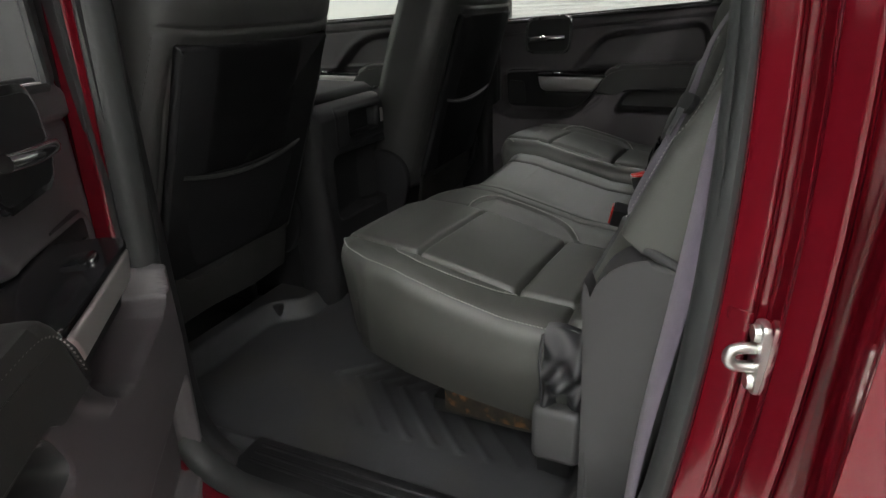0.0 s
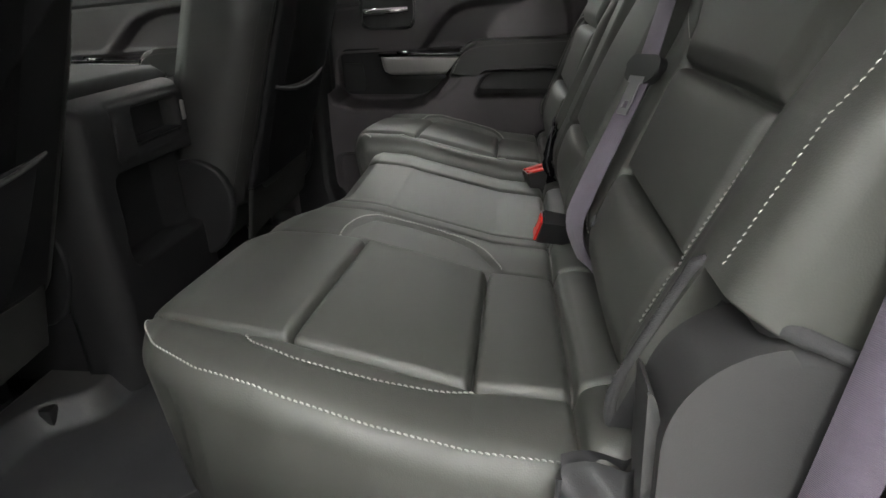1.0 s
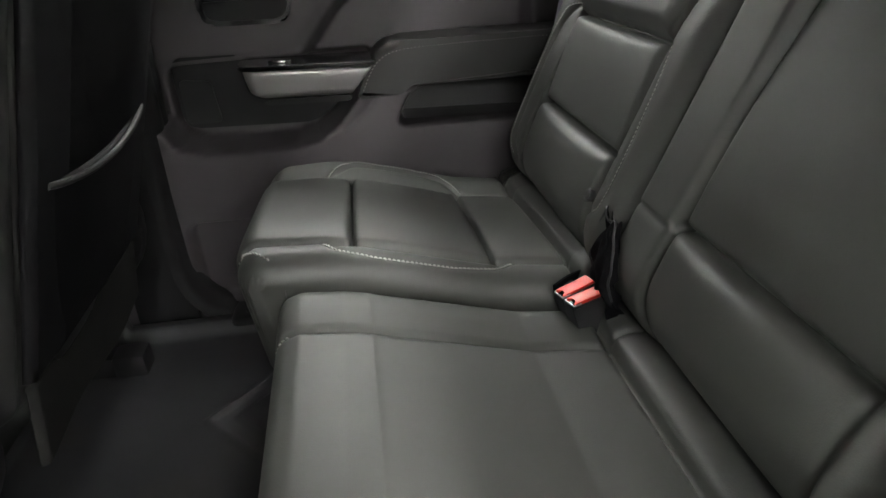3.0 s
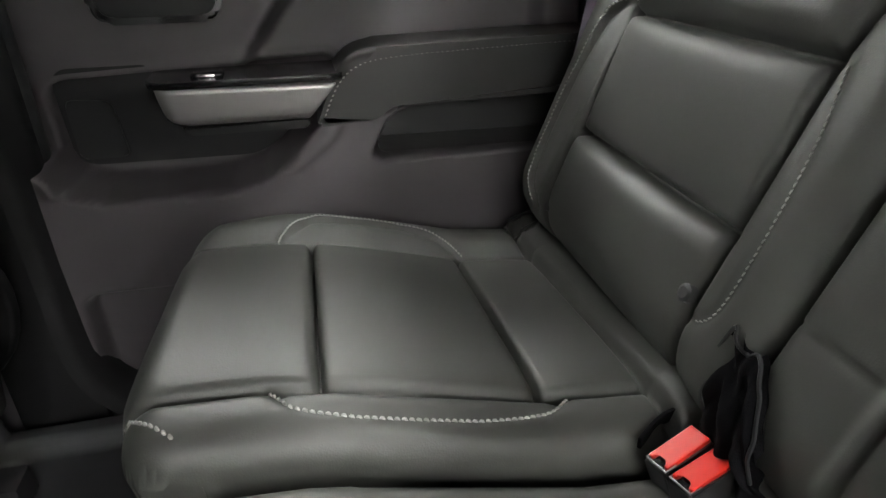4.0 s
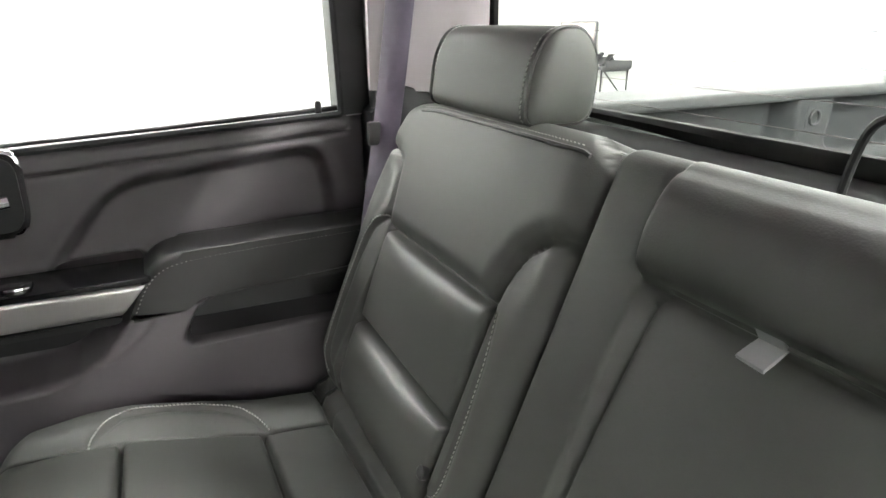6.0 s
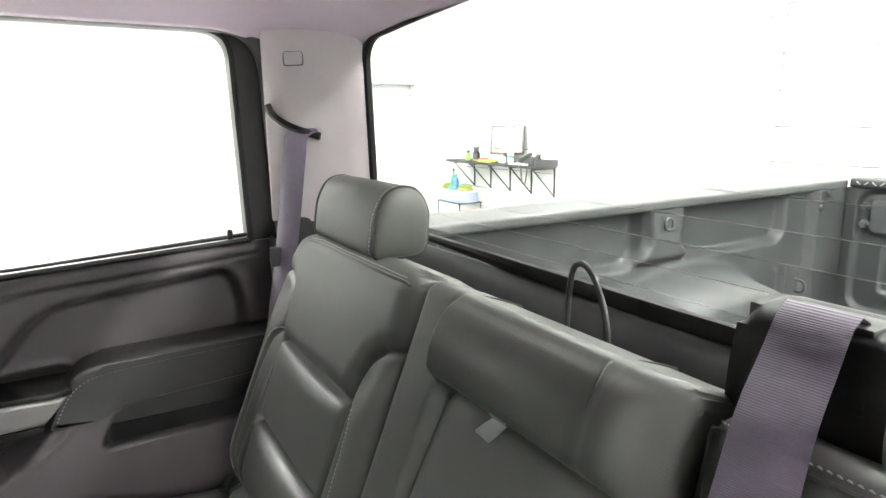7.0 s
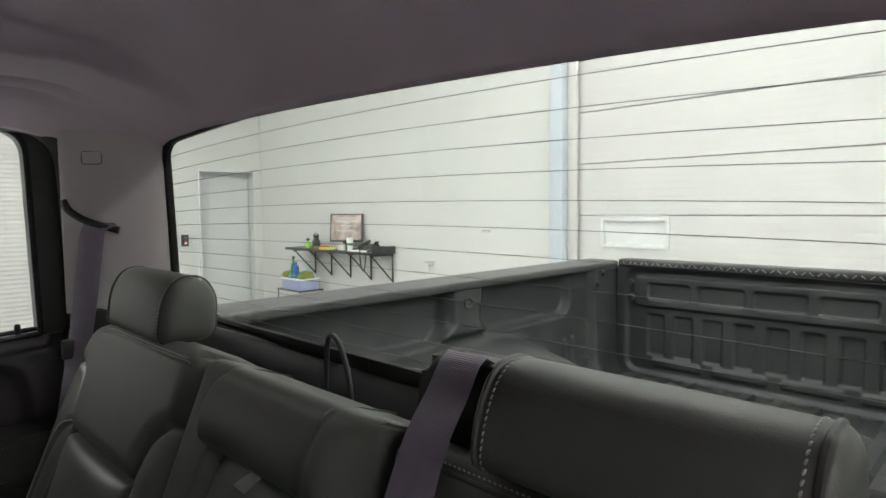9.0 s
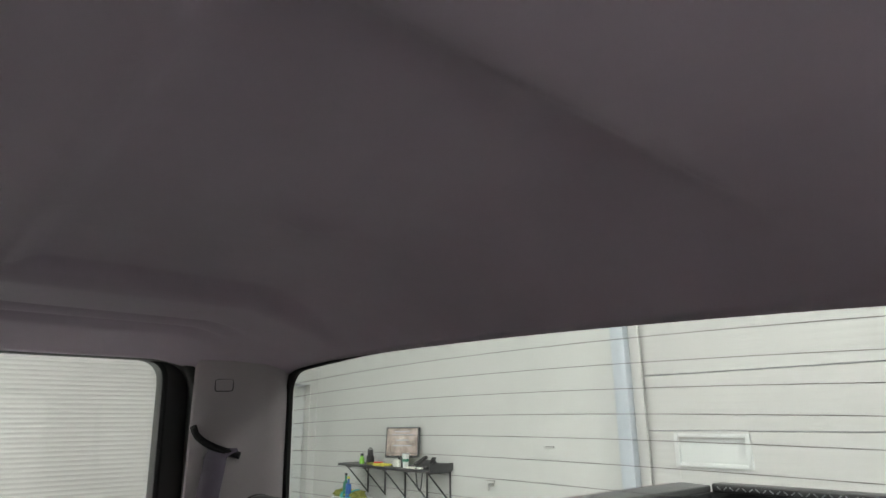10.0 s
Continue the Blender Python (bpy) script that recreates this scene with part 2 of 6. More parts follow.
LEATHER = material("black_leather", (0.052, 0.054, 0.048), 0.51, vary=0.10, vary_scale=9, grain="cell", grain_scale=620, bump=0.12, dist=0.0006, rough_vary=0.05, spec=0.70)
# vinyl; on the front seats it is leather darkened for the dim cab front
VINYL_DIM_LEATHER = material("black_vinyl", (0.034, 0.034, 0.033), 0.42, vary=0.10, grain="cell", grain_scale=560, bump=0.10, dist=0.0006)
VINYL_BACK = material("black_vinyl_back", (0.010, 0.010, 0.011), 0.62, spec=0.25, vary=0.10, grain="cell", grain_scale=560, bump=0.10, dist=0.0006)
PLASTIC_CONSOLE = material("console_plastic", (0.015, 0.015, 0.016), 0.55, spec=0.35, vary=0.08, grain="cell", grain_scale=700, bump=0.12, dist=0.0005)
SEAL = material("grey_rubber_seal", (0.029, 0.031, 0.031), 0.50, vary=0.10, grain_scale=700, bump=0.10)
THREAD = material("thread", (0.34, 0.34, 0.32), 0.7, vary=0.1, vary_scale=200, grain_scale=2000)
CLOTH = material("dark_cloth", (0.030, 0.030, 0.033), 0.85, grain="cell", grain_scale=900, bump=0.3, sheen=0.03)
TAG = material("grey_tag", (0.34, 0.34, 0.35), 0.6, grain_scale=700, bump=0.2)
SKIRT = material("black_skirt_vinyl", (0.018, 0.018, 0.020), 0.5, vary=0.1, grain="cell", grain_scale=700, bump=0.15)
EDGE_CLOTH = material("grey_edge_cloth", (0.040, 0.040, 0.042), 0.85, grain="cell", grain_scale=900, bump=0.3)
CLOTH_BLACK = material("black_felt", (0.005, 0.005, 0.006), 0.9, grain="cell", grain_scale=900, bump=0.3, spec=0.1)
FLAP = material("grey_carpet_flap", (0.028, 0.0283, 0.027), 0.95, vary=0.2, grain_scale=900, bump=0.4, spec=0.1)
PLASTIC = material("charcoal_plastic", (0.038, 0.038, 0.039), 0.46, vary=0.08, grain="cell", grain_scale=700, bump=0.14, dist=0.0005)
PLASTIC_DOOR = material("door_plastic", (0.088, 0.080, 0.085), 0.46, vary=0.08, grain="cell", grain_scale=600, bump=0.12, dist=0.0005)
PLASTIC_DARK = material("black_plastic", (0.014, 0.014, 0.015), 0.45, vary=0.1, grain_scale=800, bump=0.08)
GLOSS_BLACK = material("gloss_black", (0.010, 0.010, 0.011), 0.12, grain=None, vary=0.05)
SILVER = material("satin_silver", (0.52, 0.505, 0.50), 0.36, metal=0.65, vary=0.04, grain_scale=900, bump=0.03)
CHROME = material("chrome", (0.82, 0.82, 0.83), 0.08, metal=1.0, vary=0.02, grain=None)
STEEL = material("zinc_steel", (0.62, 0.62, 0.60), 0.34, metal=1.0, vary=0.12, vary_scale=60, grain_scale=300, bump=0.1)
TONGUE = material("dull_steel", (0.30, 0.30, 0.31), 0.38, metal=0.9, vary=0.1, grain_scale=300)
RED_PAINT = material("dark_red_metallic_paint", (0.128, 0.0035, 0.0095), 0.13, metal=0.25, vary=0.08, vary_scale=3, grain_scale=1800, bump=0.02, coat=0.6, spec=0.35)
RUBBER = material("black_rubber_seal", (0.020, 0.021, 0.022), 0.55, vary=0.12, grain_scale=700, bump=0.12)
MAT_RUBBER = material("floor_mat_rubber", (0.042, 0.043, 0.046), 0.52, vary=0.22, vary_scale=7, grain_scale=500, bump=0.15, stain=(0.048, 0.046, 0.042), stain_scale=5)
CARPET = material("black_carpet", (0.017, 0.017, 0.018), 0.95, vary=0.25, grain_scale=700, bump=0.8, dist=0.002, sheen=0.1)
WEBBING = material("seat_belt_webbing", (0.134, 0.113, 0.154), 0.60, vary=0.10, vary_scale=60, grain="Z", grain_scale=240, bump=0.45, dist=0.0007, sheen=0.2)
HEADLINER = material("grey_headliner_cloth", (0.505, 0.425, 0.512), 0.95, vary=0.06, vary_scale=5, grain_scale=900, bump=0.15, sheen=0.15)
PILLAR = material("light_grey_pillar_trim", (0.46, 0.425, 0.44), 0.62, vary=0.04, grain_scale=900, bump=0.08)
BUCKLE_RED = material("red_buckle_plastic", (0.60, 0.022, 0.014), 0.32, vary=0.05, grain=None)
BED_LINER = material("sprayed_bed_liner", (0.020, 0.022, 0.023), 0.58, vary=0.12, vary_scale=5, grain="noise", grain_scale=240, bump=0.5, dist=0.0015, stain=(0.046, 0.046, 0.045), stain_scale=4)
RAIL_CAP = material("bed_rail_plastic", (0.052, 0.054, 0.054), 0.5, vary=0.1, grain_scale=500, bump=0.2)
CAMO = material("camouflage_case", (0.020, 0.016, 0.011), 0.55, vary=0.9, vary_scale=45, grain_scale=500, bump=0.3, stain=(0.26, 0.12, 0.035), stain_scale=42)
WALL = material("white_painted_wall", (0.53, 0.54, 0.52), 0.7, vary=0.025, vary_scale=1.2, grain_scale=120, bump=0.05, rough_vary=0.1)
WALL_RIB = material("white_steel_door", (0.47, 0.47, 0.455), 0.5, vary=0.03, vary_scale=2, grain_scale=150, bump=0.04)
DOOR_PAINT = material("pale_grey_door_paint", (0.56, 0.58, 0.57), 0.5, vary=0.03, grain_scale=200, bump=0.05)
TRACK = material("pale_blue_column", (0.44, 0.48, 0.52), 0.5, vary=0.05, grain_scale=200, bump=0.05)
CONCRETE = material("workshop_concrete", (0.48, 0.48, 0.47), 0.45, vary=0.15, vary_scale=1.5, grain_scale=90, bump=0.15, stain=(0.38, 0.38, 0.37), stain_scale=2)
CEILING = material("white_ceiling", (0.78, 0.78, 0.77), 0.8, vary=0.03, grain_scale=60, bump=0.05)
BLACK_METAL = material("black_steel", (0.03, 0.03, 0.032), 0.45, vary=0.1, grain_scale=300)
SCREEN = material("monitor_picture", (0.33, 0.27, 0.24), 0.25, vary=0.5, vary_scale=8, grain=None)
BLUE_BIN = material("blue_plastic_bin", (0.29, 0.33, 0.48), 0.4, vary=0.1, grain=None)
WHITE_PLASTIC = material("white_plastic", (0.72, 0.74, 0.73), 0.4, vary=0.05, grain=None)
CLOTH_YELLOW = material("yellow_cloth", (0.60, 0.56, 0.08), 0.9, vary=0.3, vary_scale=30, grain_scale=300)
CLOTH_TEAL = material("teal_cloth", (0.09, 0.42, 0.42), 0.9, vary=0.3, vary_scale=30, grain_scale=300)
CLOTH_OLIVE = material("olive_cloth", (0.24, 0.25, 0.06), 0.9, vary=0.3, vary_scale=30, grain_scale=300)
LIME = material("lime_plastic", (0.22, 0.55, 0.06), 0.4, grain=None)
BLUE_PLASTIC = material("blue_plastic", (0.04, 0.12, 0.38), 0.35, grain=None)
GREEN_PLASTIC = material("green_plastic", (0.03, 0.20, 0.12), 0.4, grain=None)
PAPER = material("paper", (0.75, 0.75, 0.70), 0.8, grain_scale=200)
GLASS = glass("window_glass")
GLASS_REAR = glass("rear_window_glass", (0.96, 0.98, 0.97), 0.02)
GLASS_SCREEN = glass("windscreen_glass", (0.84, 0.88, 0.85), 0.04)
HEAT_LINE = material("heating_wire", (0.12, 0.11, 0.105), 0.6, grain=None)
FRIT = material("black_glass_border", (0.010, 0.010, 0.010), 0.65, grain=None, spec=0.25)
LED = lamp_material("led_panel", (1.0, 0.99, 0.96), 22.0)


# ---------------------------------------------------------------- workshop
RX0, RX1, RY0, RY1, RZ1 = ROOM


def workshop():
    g = GROUND
    part("ground", rbox(RX0 - 0.2, RX1 + 0.2, RY0 - 0.2, RY1 + 0.2, g - 0.2, g, 0), CONCRETE)
    tagged(bpy.data.objects["ground"], "grey sealed concrete workshop floor", "floor", kind="structure")
    part("ceiling", rbox(RX0 - 0.2, RX1 + 0.2, RY0 - 0.2, RY1 + 0.2, RZ1, RZ1 + 0.2, 0), CEILING)
    tagged(bpy.data.objects["ceiling"], "white painted workshop ceiling", "ceiling", kind="structure")
    # rear wall with a wide sectional door, whose opening runs from y = -1.6 to 2.85
    bm = bmesh.new()
    rbox(RX1, RX1 + 0.2, 2.85, RY1, g, RZ1, 0, bm=bm)
    rbox(RX1, RX1 + 0.2, RY0, -1.6, g, RZ1, 0, bm=bm)
    rbox(RX1, RX1 + 0.2, -1.6, 2.85, 3.4, RZ1, 0, bm=bm)
    tagged(part("wall_rear", bm, WALL), "white painted workshop wall", "wall", kind="structure")
    # side wall, with a roll-up door from x = -4 to 2.6 and a person door from x = 3.93 to 4.85
    bm = bmesh.new()
    rbox(2.6, 3.92, RY1, RY1 + 0.25, g, RZ1, 0, bm=bm)
    rbox(4.86, RX1 + 0.2, RY1, RY1 + 0.25, g, RZ1, 0, bm=bm)
    rbox(3.92, 4.86, RY1, RY1 + 0.25, 1.60, RZ1, 0, bm=bm)
    rbox(-4.0, 2.6, RY1, RY1 + 0.25, 3.4, RZ1, 0, bm=bm)
    rbox(RX0 - 0.2, -4.0, RY1, RY1 + 0.25, g, RZ1, 0, bm=bm)
    tagged(part("wall_side", bm, WALL), "white painted workshop wall", "wall", kind="structure")
    tagged(part("wall_front", rbox(RX0 - 0.2, RX0, RY0, RY1, g, RZ1, 0), WALL), "white painted workshop wall", "wall", kind="structure")
    tagged(part("wall_near", rbox(RX0 - 0.2, RX1 + 0.2, RY0 - 0.2, RY0, g, RZ1, 0), WALL), "white painted workshop wall", "wall", kind="structure")
    # sectional door: ribbed panels
    door = thing("garage_door", "white ribbed sectional garage door with a small window", "garage door", (RX1 + 0.06, 0.6, g), kind="structure")
    for k in range(8):
        z0 = g + k * 0.503
        bm = bmesh.new()
        outline = []
        for j in range(9):
            zz = z0 + 0.5 * j / 8
            outline += [(RX1 + 0.03, zz + 0.003), (RX1 + 0.03, zz + 0.050), (RX1 + 0.0309, zz + 0.055)] if j < 8 else []
        outline += [(RX1 + 0.07, z0 + 0.5), (RX1 + 0.07, z0)]
        if k == 2:
            slab(outline, -1.6, 1.80, "xzy", bm=bm)
            slab(outline, 2.44, 2.85, "xzy", bm=bm)
            rbox(RX1 + 0.034, RX1 + 0.07, 1.80, 2.44, z0, z0 + 0.195, 0, bm=bm)
            rbox(RX1 + 0.034, RX1 + 0.07, 1.80, 2.44, z0 + 0.43, z0 + 0.50, 0, bm=bm)
        else:
            slab(outline, -1.6, 2.85, "xzy", bm=bm)
        part("panel", bm, WALL_RIB, door)
    z0 = g + 2 * 0.503 + 0.03
    bm = bmesh.new()
    for y0, y1, za, zb in ((1.78, 1.82, 0.165, 0.45), (2.42, 2.46, 0.165, 0.45), (1.82, 2.42, 0.165, 0.20), (1.82, 2.42, 0.415, 0.45)):
        rbox(RX1 + 0.015, RX1 + 0.05, y0, y1, z0 + za, z0 + zb, 0.004, bm=bm)
    part("window_frame", bm, DOOR_PAINT, door)
    part("pane", rbox(RX1 + 0.045, RX1 + 0.055, 1.82, 2.42, z0 + 0.20, z0 + 0.415, 0), DOOR_PAINT, door, "pale frosted window pane")
    col = thing("door_track", "pale blue-grey steel door track column", "column", (RX1 - 0.06, 2.95, g), kind="structure")
    part("post", rbox(RX1 - 0.12, RX1 - 0.001, 2.81, 2.955, g, 3.6, 0.004), TRACK, col)
    part("edge_strip", rbox(RX1 - 0.03, RX1 - 0.001, 2.70, 2.808, g, 3.6, 0.004), WALL_RIB, col)
    # roll-up door on the side
    roll = thing("roller_door", "white roll-up door of narrow horizontal slats", "roller door", (-0.7, RY1 + 0.1, g), kind="structure")
    prof = [(RY1 + 0.02, 0.0), (RY1 + 0.024, 0.006), (RY1 + 0.028, 0.030), (RY1 + 0.024, 0.054), (RY1 + 0.02, 0.060), (RY1 + 0.06, 0.060), (RY1 + 0.06, 0.0)]
    bm = slab(prof, -4.0, 2.6, "yzx")
    me = bpy.data.meshes.new("slat")
    bmesh.ops.recalc_face_normals(bm, faces=bm.faces)
    bm.to_mesh(me)
    bm.free()
    me.materials.append(WALL_RIB)
    for k in range(67):
        ob = new("slat", me)
        ob.parent = roll
        ob.matrix_parent_inverse = Matrix.Translation(-roll.location)
        ob.location = (0, 0, g + k * 0.0605)
    # person door in its reveal
    d = thing("door_1", "pale grey painted steel door with three hinges", "door", (4.39, RY1 + 0.2, g), kind="structure")
    part("leaf", rbox(3.93, 4.85, RY1 + 0.16, RY1 + 0.21, g + 0.01, 1.59, 0.003), DOOR_PAINT, d)
    for z in (-0.35, 0.5, 1.35):
        part("hinge", rbox(4.825, 4.86, RY1 + 0.125, RY1 + 0.159, z, z + 0.12, 0.006), STEEL, d)
    bm = tube([(3.99, RY1 + 0.16, 0.42), (3.99, RY1 + 0.10, 0.42), (4.10, RY1 + 0.10, 0.42)], 0.011)
    part("door_handle", bm, STEEL, d)
    bm = bmesh.new()
    rbox(3.90, 3.935, RY1 - 0.012, RY1 + 0.16, g, 1.64, 0.003, bm=bm)
    rbox(3.935, 4.86, RY1 - 0.012, RY1 + 0.16, 1.60, 1.64, 0.003, bm=bm)
    part("door_frame", bm, DOOR_PAINT, d)
    sw = thing("door_switch", "small black wall switch box with coloured buttons", "switch", (3.66, RY1 - 0.02, 0.52))
    part("box", rbox(3.61, 3.71, RY1 - 0.05, RY1, 0.42, 0.60, 0.006), BLACK_METAL, sw)
    for z, mt in ((0.555, GREEN_PLASTIC), (0.51, BUCKLE_RED), (0.465, WHITE_PLASTIC)):
        part("button", rbox(3.64, 3.68, RY1 - 0.06, RY1 - 0.049, z - 0.015, z + 0.015, 0.005), mt, sw)
    # ceiling lamps, all out of view; outlying rows are added to brighten the seats
    for x in (-14.2, -11.0, -7.8, -4.6, -1.9, 0.6, 3.2):
        for y in (-10.6, -8.0, -5.4, -3.0, 1.6, 5.6):
            if x < -4 and abs(y) > 6 or x < -4 and y == -3.0 or x > 3 and y > 5:
                continue
            la = thing("ceiling_light", "unseen long white led ceiling light", "ceiling light", (x, y, RZ1 - 0.08), group="workshop ceiling lights")
            part("housing", rbox(x - 0.16, x + 0.16, y - 1.3, y + 1.3, RZ1 - 0.06, RZ1 - 0.001, 0.01), WHITE_PLASTIC, la)
            part("diffuser", rbox(x - 0.14, x + 0.14, y - 1.27, y + 1.27, RZ1 - 0.085, RZ1 - 0.062, 0.01), LED, la)


def work_shelf():
    s = thing("wall_shelf", "black steel wall shelf on triangular brackets", "shelf", (4.8, 6.5, 0.40))
    z = 0.41
    part("board", rbox(4.58, 4.985, 5.48, 7.55, z - 0.035, z, 0.004), BLACK_METAL, s)
    part("lip", rbox(4.60, 4.985, 5.46, 5.485, z - 0.02, z + 0.07, 0.004), BLACK_METAL, s)
    part("rear_lip", rbox(4.97, 4.995, 5.485, 5.95, z, z + 0.06, 0.004), BLACK_METAL, s)
    for y in (5.52, 5.98, 6.45, 6.92, 7.35):
        bm = tube([(4.98, y, z - 0.035), (4.98, y, z - 0.42)], 0.011)
        tube([(4.62, y, z - 0.04), (4.975, y, z - 0.40)], 0.010, bm=bm)
        tube([(4.60, y, z - 0.045), (4.985, y, z - 0.045)], 0.010, bm=bm)
        part("bracket", bm, BLACK_METAL, s)
    mo = thing("monitor", "black flat monitor showing a brownish document", "monitor", (4.80, 6.28, z))
    tilt = Matrix.Translation((4.80, 6.28, z + 0.30)) @ Matrix.Rotation(radians(35), 4, "Z") @ Matrix.Rotation(radians(8), 4, "Y")
    part("bezel", rbox(-0.015, 0.03, -0.235, 0.235, -0.19, 0.20, 0.006, m=tilt), BLACK_METAL, mo)
    part("screen", rbox(-0.020, -0.0155, -0.215, 0.215, -0.168, 0.182, 0.001, m=tilt), SCREEN, mo)
    bm = rbox(0.0, 0.03, -0.05, 0.05, -0.29, -0.1, 0.004, m=tilt)
    rbox(4.70, 4.93, 6.15, 6.41, z, z + 0.014, 0.004, bm=bm)
    part("stand", bm, BLACK_METAL, mo)
    bars = bmesh.new()
    for k, (w, h) in enumerate(((0.22, 0.14), (0.30, 0.10), (0.18, 0.03), (0.26, -0.04))):
        rbox(-0.0225, -0.0205, -w / 2, w / 2, h - 0.008, h + 0.008, 0, bm=bars, m=tilt)
    part("text_bars", bars, TAG, mo, "pale lines of screen text")
    ph = thing("desk_phone", "black desk telephone with a coiled cord", "telephone", (4.76, 5.72, z))
    part("body", rbox(-0.10, 0.10, -0.11, 0.11, 0.0, 0.045, 0.01, m=Matrix.Translation((4.76, 5.72, z + 0.02)) @ Matrix.Rotation(radians(-25), 4, "Y")), BLACK_METAL, ph)
    part("handset", rbox(-0.11, 0.11, -0.03, 0.03, 0.045, 0.09, 0.02, m=Matrix.Translation((4.76, 5.80, z + 0.03)) @ Matrix.Rotation(radians(-25), 4, "Y")), BLACK_METAL, ph)
    part("display", rbox(-0.05, 0.05, -0.10, -0.02, 0.045, 0.058, 0.004, m=Matrix.Translation((4.80, 5.66, z + 0.065)) @ Matrix.Rotation(radians(-52), 4, "Y")), GLOSS_BLACK, ph, "tilted glossy display")
    part("cord", tube(smooth_line([(4.62, 5.75, z + 0.02), (4.575, 5.70, z - 0.02), (4.57, 5.66, z - 0.20), (4.57, 5.60, z - 0.22), (4.575, 5.57, z - 0.02)], 0.02), 0.008), BLACK_METAL, ph)
    cup = thing("drinking_cup", "tall translucent plastic drinking cup", "cup", (4.66, 6.02, z))
    bm = tube([(4.66, 6.02, z), (4.66, 6.02, z + 0.17)], [0.034, 0.046], 16)
    part("body", bm, WHITE_PLASTIC, cup)
    part("lid", tube([(4.66, 6.02, z + 0.168), (4.66, 6.02, z + 0.180)], 0.048, 16), DOOR_PAINT, cup)
    part("logo_band", tube([(4.66, 6.02, z + 0.075), (4.66, 6.02, z + 0.11)], [0.0405, 0.0425], 16), GREEN_PLASTIC, cup)
    for name, label, at, w, h, mt in (
            ("drinking_flask", "dark stout drinking flask with a carry loop", (4.74, 6.95), 0.055, 0.16, BLACK_METAL),
            ("spray_bottle", "small bright green spray bottle", (4.70, 7.10), 0.035, 0.11, LIME)):
        o = thing(name, label, "bottle", (*at, z))
        part("body", tube([(*at, z), (*at, z + h * 0.7), (*at, z + h * 0.8), (*at, z + h)], [w, w, w * 0.6, w * 0.6], 14), mt, o)
        part("cap", tube([(*at, z + h - 0.002), (*at, z + h + 0.03)], w * 0.65, 14), BLACK_METAL, o)
        if name == "drinking_flask":
            part("loop", tube([(at[0], at[1] - 0.05, z + 0.12), (at[0], at[1] - 0.06, z + 0.19), (at[0], at[1], z + 0.22), (at[0], at[1] + 0.06, z + 0.19), (at[0], at[1] + 0.05, z + 0.12)], 0.008), BLACK_METAL, o)
    for (x, y, w, h, t, mt, lab) in ((4.67, 6.55, 0.24, 0.16, 0.03, CLOTH_YELLOW, "folded yellow microfibre cloth"), (4.68, 6.24, 0.13, 0.05, 0.09, PAPER, "small white paper box"),
                                     (4.66, 5.80, 0.30, 0.12, 0.02, PAPER, "stack of white papers"), (4.72, 6.72, 0.10, 0.1, 0.045, BUCKLE_RED, "small dark red tape roll box"), (4.70, 6.85, 0.12, 0.1, 0.03, CLOTH_OLIVE, "olive folded microfibre cloth")):
        o = thing("shelf_item", lab, "clutter", (x, y, z))
        part("body", rbox(x - h / 2, x + h / 2, y - w / 2, y + w / 2, z, z + t, min(t * 0.3, 0.012), 3), mt, o)
    # bin of cloths on a wire stand
    st = thing("wire_stand", "thin black wire stand below the shelf", "stand", (4.62, 7.25, GROUND))
    for x in (4.45, 4.82):
        for y in (6.95, 7.55):
            part("leg", tube([(x, y, GROUND), (x, y, -0.20)], 0.008, 6), BLACK_METAL, st)
    part("tray", rbox(4.43, 4.84, 6.93, 7.57, -0.215, -0.20, 0.003), BLACK_METAL, st)
    b = thing("storage_bin", "clear and blue plastic bin full of cloths", "bin", (4.62, 7.2, -0.20))
    part("tub", slab(fillet([(4.47, 6.97), (4.80, 6.97), (4.80, 7.50), (4.47, 7.50)], 0.04), -0.20, -0.05, "xyz", 0.006), BLUE_BIN, b)
    part("rim", slab(fillet([(4.455, 6.955), (4.815, 6.955), (4.815, 7.515), (4.455, 7.515)], 0.045), -0.052, -0.03, "xyz", 0.005), WHITE_PLASTIC, b)
    rng = random.Random(4)
    for k, mt in enumerate((CLOTH_OLIVE, CLOTH_TEAL, CLOTH_YELLOW, CLOTH_TEAL, CLOTH_OLIVE, CLOTH_OLIVE)):
        y = 7.03 + 0.085 * k
        c = thing("cleaning_cloth", ("crumpled teal" if mt is CLOTH_TEAL else "crumpled yellow" if mt is CLOTH_YELLOW else "crumpled olive") + " cleaning cloth in the bin", "cloth", (4.6, y, -0.03), group="cleaning cloths")
        bm = bmesh.new()
        bmesh.ops.create_icosphere(bm, subdivisions=3, radius=0.085)
        for v in bm.verts:
            v.co = Vector((v.co.x * 1.4, v.co.y * 0.9, v.co.z * 0.75)) + v.normal * 0.035 * noise.noise(v.co * 18 + Vector((k * 3, 0, 0)))
            v.co += Vector((4.62 + rng.uniform(-0.05, 0.05), y, -0.0))
        part("cloth", bm, mt, c, angle=80)
    for y, h, mt in ((7.22, 0.26, GREEN_PLASTIC), (7.15, 0.22, BLUE_PLASTIC)):
        o = thing("cleaner_bottle", "upright cleaner bottle standing among the cloths", "bottle", (4.62, y, -0.05))
        part("body", tube([(4.52, y, -0.03), (4.52, y, h * 0.65), (4.52, y, h * 0.75), (4.52, y, h)], [0.04, 0.04, 0.015, 0.015], 12), mt, o)
        part("cap", tube([(4.52, y, h - 0.002), (4.52, y, h + 0.03)], 0.02, 10), CLOTH_YELLOW if mt is BLUE_PLASTIC else BLACK_METAL, o)
